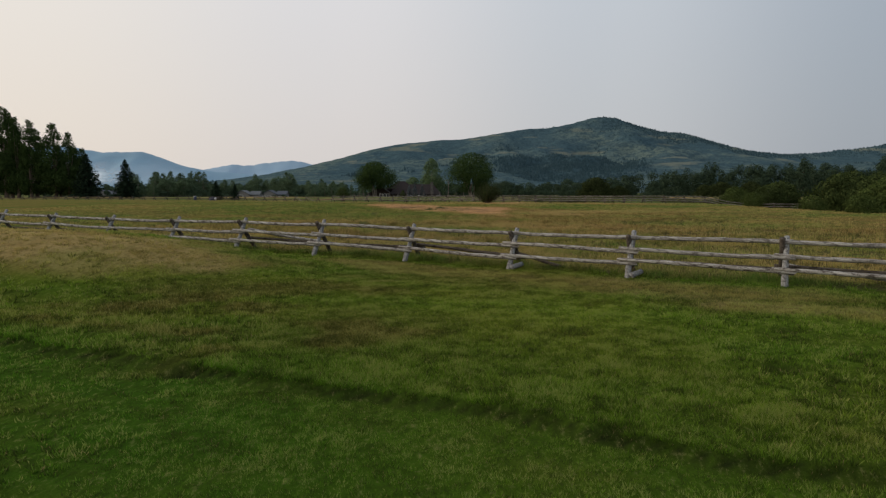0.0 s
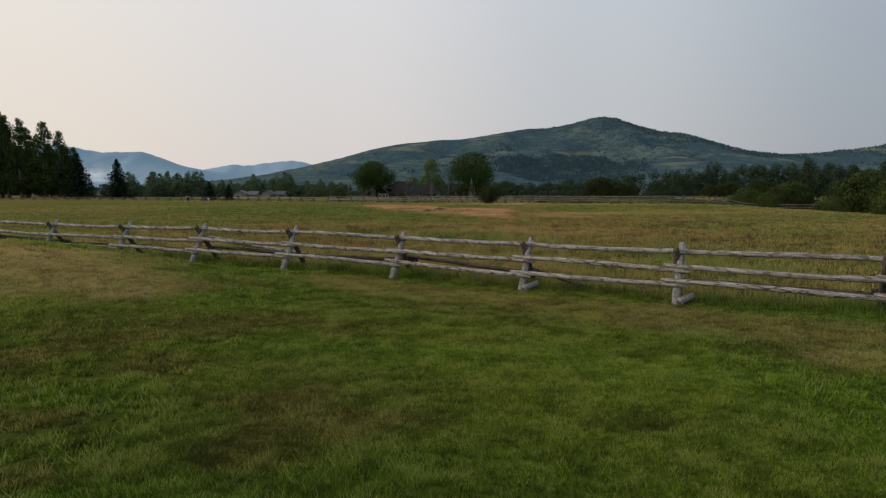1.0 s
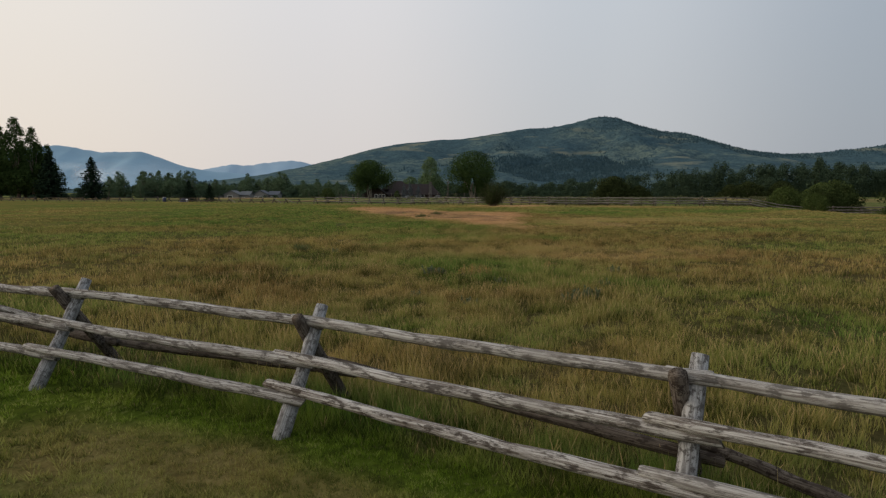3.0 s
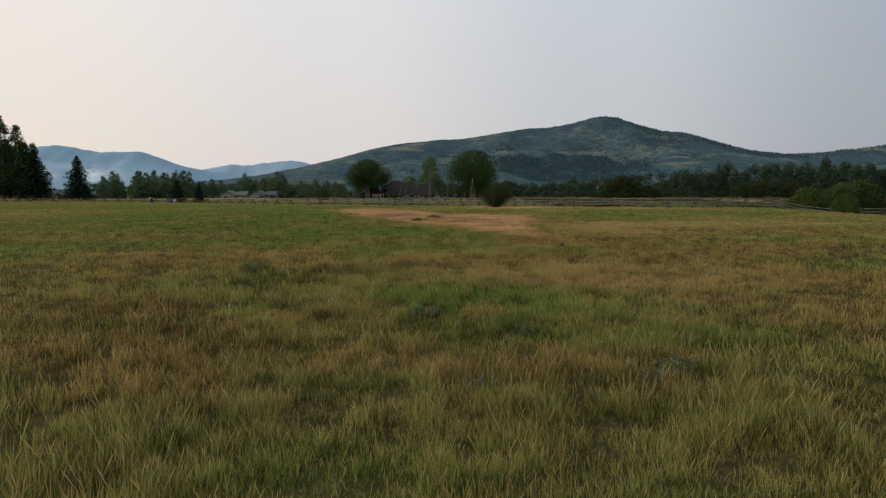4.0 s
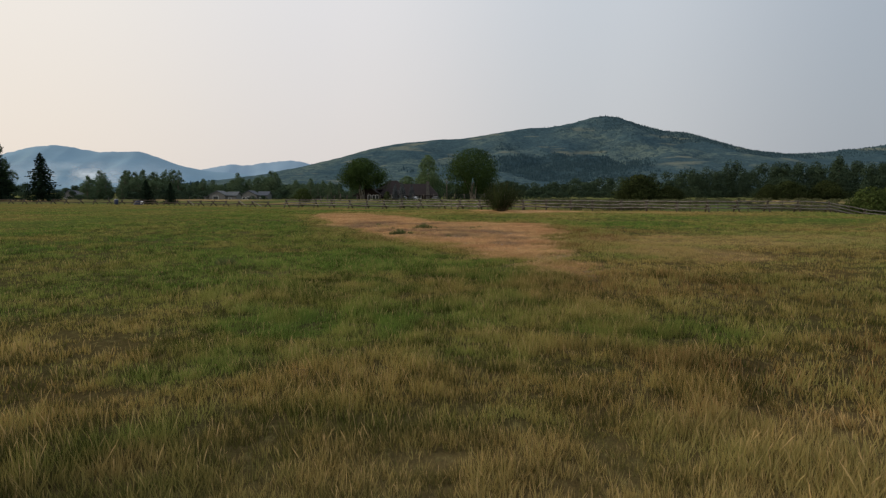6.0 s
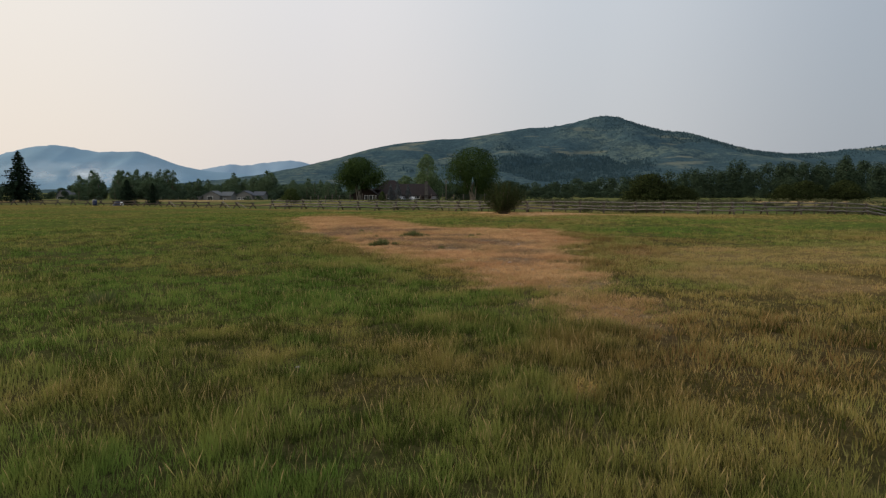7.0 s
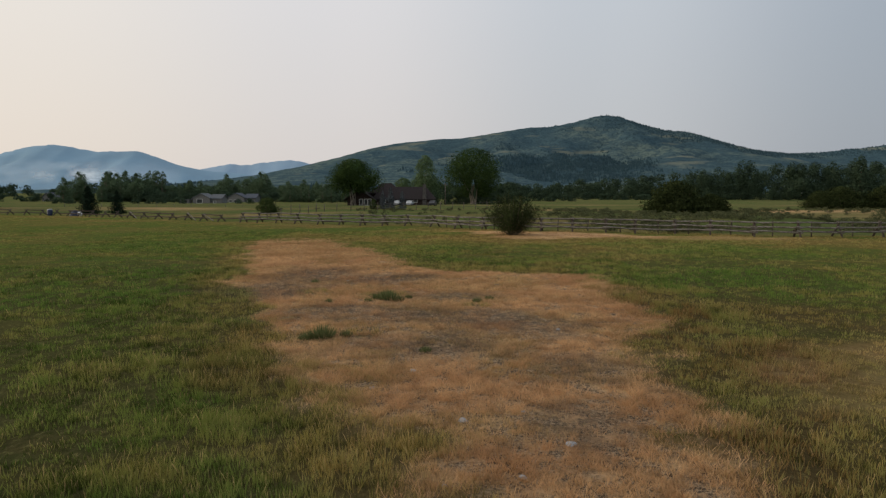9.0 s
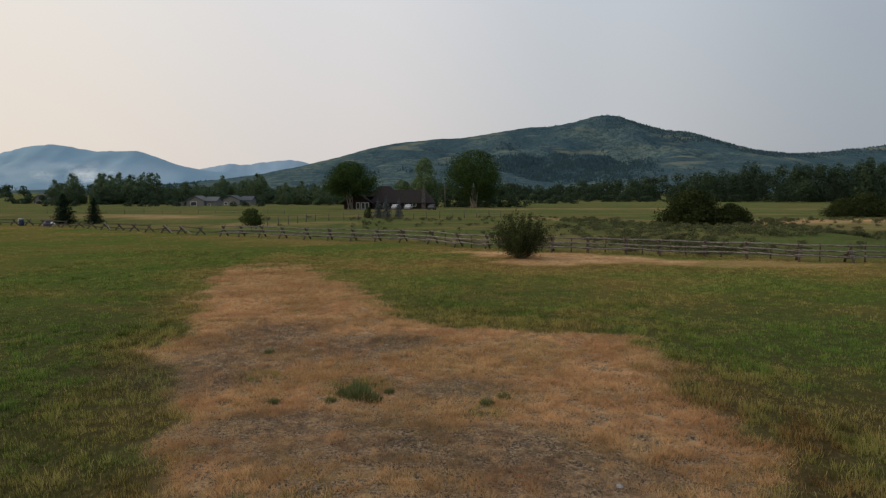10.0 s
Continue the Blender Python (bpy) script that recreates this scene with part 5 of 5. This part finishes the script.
wire_fence([(-85, 196), (-60, 202), (-36, 208)], 4.0, 7)


def sage_clump(seed, h, w):
    rng = np.random.default_rng(seed)
    root = tagged(new("sagebrush"), "low grey-green sagebrush in the pasture", "shrub", "pasture sagebrush")
    g = Geo()
    cl = []
    for i in range(14):
        a, r = rng.uniform(0, 6.283), w / 2 * math.sqrt(rng.uniform(0, 1)) * 0.8
        c = (r * math.cos(a), r * math.sin(a), h * rng.uniform(0.3, 0.85) * (1 - 0.4 * (2 * r / w) ** 2))
        cl.append((*c, w * rng.uniform(0.10, 0.18)))
        if i < 7:
            g.tube([(c[0] * 0.15, c[1] * 0.15, -0.05), c], [0.025, 0.010], 4, False)
    part("stem", g.mesh("stem", MAT_BARK, True), root)
    c, d = crown_points(rng, cl, 420)
    v, f = leaf_quads(rng, c, d, 0.055)
    part("foliage", build_mesh("foliage", v, f, [MAT_SAGE]), root)
    return root


rng = np.random.default_rng(55)
sages = [put(sage_clump(60 + i, 0.75, 1.3), 21.0 + i, 112.0 + i) for i in range(3)]
for i in range(130):
    if i < 90:
        x_, y_ = rng.uniform(17, 60), 106 + 42 * rng.uniform(0, 1) ** 1.6
    else:
        x_, y_ = rng.uniform(-30, 20), rng.uniform(112, 160)
    if y_ < far_line(x_) + 1.5:
        continue
    k_ = rng.uniform(0.35, 1.0)
    again(sages[i % 3], x_, y_, k_, rng.uniform(0, 6), 0, k_ * rng.uniform(0.5, 0.95))


scrub = [(x_, 103 + 46 * t_ ** 1.4, rng.uniform(0.3, 0.65), rng.uniform(0.9, 1.9)) for x_, t_ in zip(14 + 54 * rng.uniform(0, 1, 1150) ** 0.8, rng.uniform(0, 1, 1150))]
scrub += [(x_, y_, rng.uniform(0.25, 0.5), rng.uniform(0.8, 1.5)) for x_, y_ in zip(rng.uniform(-14, 24, 160), rng.uniform(116, 155, 160))]
scrub = [q for q in scrub if q[1] > far_line(q[0]) + 1.0 and patchy(q[0], q[1], 9.0, 5) > 0.36]
woods("sage_scrub", "low grey-green sage scrub across the pasture", scrub, 19, 0.075, 95, MAT_SAGE, 7)


def weed(seed, h, w):
    """A tuft of broad upright leaves."""
    rng = np.random.default_rng(seed)
    root = tagged(new("weed_tuft"), "dark green leafy weed tuft in the dry patch", "weed", "weeds in the dry patch")
    n = 300
    a, r = rng.uniform(0, 6.283, n), w / 2 * np.sqrt(rng.uniform(0, 1, n))
    x, y = r * np.cos(a), r * np.sin(a)
    hh = h * rng.uniform(0.4, 1.0, n) * (1 - 0.5 * (2 * r / w) ** 2)
    b = rng.uniform(0, 6.283, n)
    wd = rng.uniform(0.005, 0.012, n)
    base = np.c_[x, y, np.zeros(n)]
    side = np.c_[np.cos(b) * wd, np.sin(b) * wd, np.zeros(n)]
    tip = np.c_[x * 1.7, y * 1.7, hh]
    mid = base * 0.5 + tip * 0.5
    v = np.stack([base, mid - side, tip, mid + side], 1).reshape(-1, 3)
    part("foliage", build_mesh("foliage", v, np.arange(4 * n).reshape(-1, 4), [MAT_WEED]), root)
    return root


weeds = [put(weed(80 + i, 0.46, 0.50), *p) for i, p in enumerate(((-0.2, 71.5), (-1.35, 66.1)))]
for x_, y_, k_ in ((-0.55, 71.7, 0.7), (0.15, 71.3, 0.6), (-0.3, 72.0, 0.8), (0.45, 71.9, 0.4), (-0.85, 71.3, 0.4), (-1.7, 66.0, 0.6), (-0.8, 66.3, 0.5), (2.7, 71.0, 0.5), (3.1, 71.4, 0.5), (-2.1, 71.2, 0.4), (1.2, 64.9, 0.4), (-3.4, 75.6, 0.5), (-5.6, 52.0, 0.9), (-4.8, 38.0, 0.9)):
    again(weeds[int(k_ * 10) % 2], x_, y_, k_, x_ * 3)


def stalk_weed(name, label, seed, h, stems, leaf_mat, leaf, per):
    """Upright stalks beset with seed or leaves, leaning out from one root."""
    rng = np.random.default_rng(seed)
    root = tagged(new(name), label, "weed", "weeds in the meadow")
    cen, nor = [], []
    for i in range(stems):
        a, ln = rng.uniform(0, 6.283), h * rng.uniform(0.65, 1.05)
        foot = Vector((0.10 * rng.normal(), 0.10 * rng.normal(), -0.02))
        tip = foot + Vector((0.22 * ln * math.cos(a), 0.22 * ln * math.sin(a), ln))
        g = Geo().tube([tuple(foot), tuple(foot.lerp(tip, 0.6)), tuple(tip)], [0.006, 0.005, 0.002], 4, False)
        part("stem", g.mesh("stem", MAT_BARK, True), root)
        for t in np.linspace(0.35, 1.0, per):
            p = foot.lerp(tip, float(t))
            r = 0.028 * (1.25 - t)
            cen.append((p.x + rng.normal(0, r), p.y + rng.normal(0, r), p.z + rng.normal(0, 0.008)))
            nor.append((math.cos(a), math.sin(a), 0.4))
    v, f = leaf_quads(rng, np.array(cen), np.array(nor), leaf, 0.5, 0.8)
    part("foliage", build_mesh("foliage", v, f, [leaf_mat]), root)
    return root


dock = put(stalk_weed("dock", "ripe yellow-brown dock stalks standing in the meadow", 91, 0.36, 9, MAT_DOCK, 0.017, 34), 1.05, 32.1)
for x_, y_, k_ in ((1.28, 32.0, 0.9), (1.55, 32.2, 0.8), (0.85, 32.3, 0.7), (0.2, 32.5, 0.6), (3.4, 33.6, 0.7), (-1.6, 34.5, 0.6), (2.3, 36.4, 0.7), (-0.8, 40.6, 0.6), (2.9, 46.4, 0.7)):
    again(dock, x_, y_, k_, x_ * 5)
thistle = put(stalk_weed("thistle", "grey-green leafy thistle standing in the meadow", 92, 0.30, 8, MAT_THISTLE, 0.034, 22), 0.0, 32.4)
for x_, y_, k_ in ((0.25, 32.5, 0.8), (3.3, 28.8, 1.0), (3.0, 28.5, 0.8), (3.7, 29.0, 0.9), (0.9, 28.4, 0.7), (-0.3, 29.3, 0.7), (1.8, 31.2, 0.6), (-3.4, 37.2, 0.7), (5.2, 33.0, 0.8), (4.2, 30.3, 0.8)):
    again(thistle, x_, y_, k_, x_ * 7)


def stone(seed):
    rg = random.Random(seed)
    bm = bmesh.new()
    bmesh.ops.create_icosphere(bm, subdivisions=2, radius=0.5)
    for vv in bm.verts:
        q = noise.noise(vv.co * 2.2 + Vector((seed, 0, 0)))
        vv.co *= 1 + 0.35 * q
        vv.co.z *= 0.55
    me = bpy.data.meshes.new("stone")
    bm.to_mesh(me)
    bm.free()
    me.materials.append(MAT_ROCK)
    return tagged(new("stone", me), "small grey field stone lying in the dry grass", "stone", "stones in the dry patch")


stones = [put(stone(i), *p, 0.16) for i, p in enumerate(((1.0, 63.4), (3.4, 59.6), (1.9, 60.6)))]
for i, (x_, y_, k_) in enumerate(((2.6, 58.6, 0.10), (2.9, 60.9, 0.09), (0.3, 62.3, 0.11), (3.9, 58.0, 0.12), (1.6, 58.4, 0.09), (-2.2, 76.0, 0.16), (4.6, 67.2, 0.13), (3.2, 62.9, 0.09), (-0.65, 47.6, 0.08))):
    again(stones[i % 3], x_, y_, k_, i)

# morning mist lying along the foot of the far range
MAT_MIST = bpy.data.materials.new("valley_mist")
MAT_MIST.use_nodes = True
mt = MAT_MIST.node_tree
mt.nodes.remove(mt.nodes["Principled BSDF"])
m_d, m_t, m_v = mt.nodes.new("ShaderNodeBsdfDiffuse"), mt.nodes.new("ShaderNodeBsdfTranslucent"), mt.nodes.new("ShaderNodeBsdfTransparent")
m_d.inputs["Color"].default_value = m_t.inputs["Color"].default_value = (0.95, 0.95, 0.96, 1)
m_x, m_y = mt.nodes.new("ShaderNodeAddShader"), mt.nodes.new("ShaderNodeMixShader")
mt.links.new(m_d.outputs[0], m_x.inputs[0])
mt.links.new(m_t.outputs[0], m_x.inputs[1])
mt.links.new(m_v.outputs[0], m_y.inputs[1])
mt.links.new(m_x.outputs[0], m_y.inputs[2])
mt.links.new(m_y.outputs[0], mt.nodes["Material Output"].inputs["Surface"])
m_n = noise_tex(mt, 0.006, 5.0, (1.0, 1.0, 2.0), 0.6)
m_at = attribute(mt, "wisp")
m_a = math_node(mt, "MULTIPLY", ranged(mt, m_n, 0.34, 0.62, 0.0, 0.9), m_at)
mt.links.new(m_a, m_y.inputs[0])


def mist_bank(x0, x1, y, z0, z1, top, peak):
    """A soft bank of low cloud: a bulging sheet that thins to nothing at its rim."""
    uu, vv = np.meshgrid(np.linspace(0, 1, 60), np.linspace(0, 1, 24))
    x = x0 + (x1 - x0) * uu
    z = z0 + (z1 - z0) * vv + 12 * wob(x, x, 320) * vv
    yy = y - 12 * np.sin(3.14 * vv)
    wisp = np.sin(3.1416 * uu) ** 0.8 * np.minimum(1, vv / 0.25) * (1 - vv) ** 0.7 * (top + (peak - top) * np.exp(-((uu - 0.68) / 0.085) ** 2))
    ii = np.arange(60 * 24).reshape(24, 60)
    q = np.stack([ii[:-1, :-1], ii[:-1, 1:], ii[1:, 1:], ii[1:, :-1]], -1).reshape(-1, 4)
    ob = new("mist", build_mesh("mist", np.c_[x.ravel(), yy.ravel(), z.ravel()], q, [MAT_MIST], {"wisp": wisp.ravel()}, True))
    return tagged(ob, "white morning mist along the foot of the range", "mist", kind="stuff")


mist_bank(-2450, -1080, 2750, 25, 135, 0.36, 1.15)


# ---------------------------------------------------------------- grasses
def blades(name, label, rng, x, y, la, tall, wide, lean, seedy, tone, ripe=0.0, dead=0.0):
    """One triangle a blade, standing on the ground; seed stalks widen towards the head. ripe pales the tips, like lit
    grass tops.
    """
    n = len(x)
    z = height(x, y) - 0.01
    a = rng.uniform(0, 6.283, n)
    dx, dy = np.cos(a) * wide * 0.5, np.sin(a) * wide * 0.5
    lx, ly = np.cos(la) * tall * lean, np.sin(la) * tall * lean
    head = seedy > 0
    v = np.empty((n, 3, 3), np.float32)
    v[:, 0] = np.c_[x - dx, y - dy, z]
    v[:, 1] = np.c_[x + dx, y + dy, z]
    v[:, 2] = np.c_[x + lx, y + ly, z + tall]
    v[head, 0] = np.c_[x, y, z][head]
    v[head, 1] = np.c_[x + lx * 0.75 + dx, y + ly * 0.75 + dy, z + tall * 0.78][head]
    rep = lambda q: np.repeat(q, 3)
    seed_tip_light = np.zeros((n, 3), np.float32)
    # every tip is paled, standing in for light on the grass tops
    seed_tip_light[:, 2] = np.maximum(seedy, ripe * rng.uniform(0, 1, n))
    seed_tip_light[:, 1] = seedy
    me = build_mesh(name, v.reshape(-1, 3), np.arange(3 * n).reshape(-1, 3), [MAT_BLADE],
                    {"dry": rep(np.maximum(dead, dryness(x, y))), "lawn": rep(mown(x, y)), "ash": rep(ashy(x, y)), "rust": rep(rusty(x, y)), "fresh": rep(freshness(x, y)), "lush": rep(lushness(x, y)), "pasture": rep(pasture(x, y)), "rnd": rep(tone), "seed": seed_tip_light.ravel()})
    return tagged(new(name, me), label, "grass", kind="stuff")


def sow(rng, per_m2, x0, x1, y0, y1, hole, tuft, spread, coarse=0.45):
    """Tufts of blades: places, fan directions and a tone and vigour for each tuft."""
    n = int(1.35 * per_m2 * (x1 - x0) * (y1 - y0) / tuft)
    x, y = rng.uniform(x0, x1, n), rng.uniform(y0, y1, n)
    keep = rng.uniform(0, 1, n) < 1.0 - 1.55 * coarse * (1 - S(0.3, 0.6, patchy(x, y, 0.38, 9)))
    x, y = x[keep], y[keep]
    n = len(x)
    if hole:
        keep = np.abs(x - 0.6) > hole
        x, y = x[keep], y[keep]
        n = len(x)
    tone = np.clip(0.70 * patchy(x, y, 0.35, 1) + coarse * patchy(x, y, 1.1, 2) + 0.5 * patchy(x, y, 0.13, 4) + 0.45 * rng.uniform(0, 1, n) - 0.35 - 0.5 * coarse, 0, 1)
    tone = np.clip(0.5 + 1.35 * (tone - 0.5), 0, 1)
    vig = np.minimum(1.5, rng.uniform(0.6, 1.4, n) * (0.35 + 1.0 * patchy(x, y, 0.6, 3) + 0.3 * tone))
    ang, rad = rng.uniform(0, 6.283, (n, tuft)), spread * np.sqrt(rng.uniform(0, 1, (n, tuft)))
    bx, by = x[:, None] + rad * np.cos(ang), y[:, None] + rad * np.sin(ang)
    fan = ang + rng.normal(0, 0.7, (n, tuft))
    t = np.clip(tone[:, None] + rng.normal(0, 0.27, (n, tuft)), 0, 1)
    return bx.ravel(), by.ravel(), fan.ravel(), t.ravel(), np.repeat(vig, tuft)


def meadow_bands(rng, bands, tuft, spread, mow):
    out = []
    for dens, wide, hole, fat, y0, y1 in bands:
        x, y, fan, tone, vig = sow(rng, dens, 0.6 - wide, 0.6 + wide, y0, y1, hole, tuft, spread * math.sqrt(fat), 0.16 if mow else 0.45)
        m = mown(x, y)
        r = rng.uniform(0, 1, len(x))
        keep = (m > r) if mow else (m <= r) & (pasture(x, y) <= r) & (rng.uniform(0, 1, len(x)) > np.maximum(0.7 * ashy(x, y), 0.9 * hollows(x, y)))
        out.append((x[keep], y[keep], fan[keep], tone[keep], vig[keep], np.full(keep.sum(), fat)))
    return [np.concatenate(c) for c in zip(*out)]


rng = np.random.default_rng(77)
x, y, fan, tone, vig, fat = meadow_bands(rng, ((3000, 3.5, 0.0, 1.08, 3.6, 23), (820, 9.0, 3.5, 2.0, 3.6, 30), (200, 24.0, 9.0, 3.1, 3.6, 33)), 14, 0.04, True)
tall = rng.uniform(0.028, 0.060, len(x)) * (0.35 + 0.65 * vig) * (1 + 0.25 * (fat - 1))
over = mow_edge(x, y)
tall = tall * np.where(over < 0, 0.78, 1.0 + 0.35 * S(6, 1, over))
# blades at the step and in hollows toned down, as in shade
tone = tone * (1 - 0.92 * np.clip(hollows(x, y) + edge_shade(x, y), 0, 1))
tall = tall * (1 + 1.6 * np.exp(-((y - fence_line(x) - 0.1) / 0.35) ** 2))
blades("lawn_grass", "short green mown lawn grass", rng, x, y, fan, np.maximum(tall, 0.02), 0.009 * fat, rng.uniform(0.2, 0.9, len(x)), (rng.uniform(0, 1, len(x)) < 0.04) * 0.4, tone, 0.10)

x, y, fan, tone, vig, fat = meadow_bands(rng, ((2000, 4.0, 0.0, 0.85, 18, 50), (1250, 4.0, 0.0, 1.05, 50, 66), (600, 10.0, 4.0, 1.35, 16, 66), (220, 24.0, 10.0, 2.0, 10, 80), (560, 10.0, 0.0, 1.4, 66, 84),
                                               (165, 24.0, 0.0, 2.2, 84, 108), (70, 24.0, 10.0, 2.9, 80, 84), (45, 50.0, 24.0, 2.8, 36, 108), (15, 60.0, 0.0, 3.4, 108, 148)), 12, 0.085, False)
dr, ru, fresh = dryness(x, y), rusty(x, y), freshness(x, y)
tone = np.clip(tone + 0.06 * (fat - 1) + 0.14 * S(52, 66, y) * S(2, 8, x), 0, 1)
tall = rng.uniform(0.08, 0.19, len(x)) * (1 + 0.5 * np.exp(-((y - fence_line(x) - 0.3) / 0.8) ** 2)) * vig * (0.7 + 0.6 * patchy(x, y, 2.4, 4)) * (1 - 0.62 * dr) * (1 + 0.3 * ru) * (1 - 0.22 * S(34, 44, y))
seedy = (rng.uniform(0, 1, len(x)) < 0.17 * (1 - 0.45 * S(31, 40, y)) * (1 - 0.6 * dr) * (1 - 0.7 * np.maximum(fresh, ru))) * rng.uniform(0.25, 0.9, len(x))
tall = tall * np.where(seedy > 0, 1.35, 1.0) * np.clip(1 - 0.22 * (fat - 1), 0.4, 1)
blades("meadow_grass", "tall rough meadow grass, green with tan seed heads", rng, x, y, fan, np.maximum(tall, 0.045), 0.0115 * fat * (1 + 0.3 * dr) * np.where(seedy > 0, 1.15, 1.0), rng.uniform(0.04, 0.62, len(x)) * (1 + 0.5 * dr), seedy, tone, (0.22 + 0.20 * (fat - 0.85)) * (1 - 0.85 * np.minimum(1, np.maximum(1.7 * fresh, 1.1 * ru))))
# dead tufts and straw litter on the bare strip
x, y, fan, tone, vig = sow(rng, 820, -14, 10, 49, 100, 0.0, 11, 0.075)
b_ = bare_patch(x, y) * (1 - 0.9 * ashy(x, y))
keep = rng.uniform(0, 1, len(x)) < np.minimum(1, b_ * 1.2) * np.clip(1.5 - 0.018 * (y - 50), 0.45, 1)
x, y, fan, vig = x[keep], y[keep], fan[keep], vig[keep]
near = 1 + 0.035 * (y - 50)
blades("straw_litter", "short dead straw-coloured grass stubble on bare ground", rng, x, y, fan, rng.uniform(0.045, 0.125, len(x)) * vig, 0.0105 * near, rng.uniform(0.25, 1.1, len(x)), 0 * x, 0.4 + 0.3 * rng.uniform(0, 1, len(x)), 0.0, 0.92)
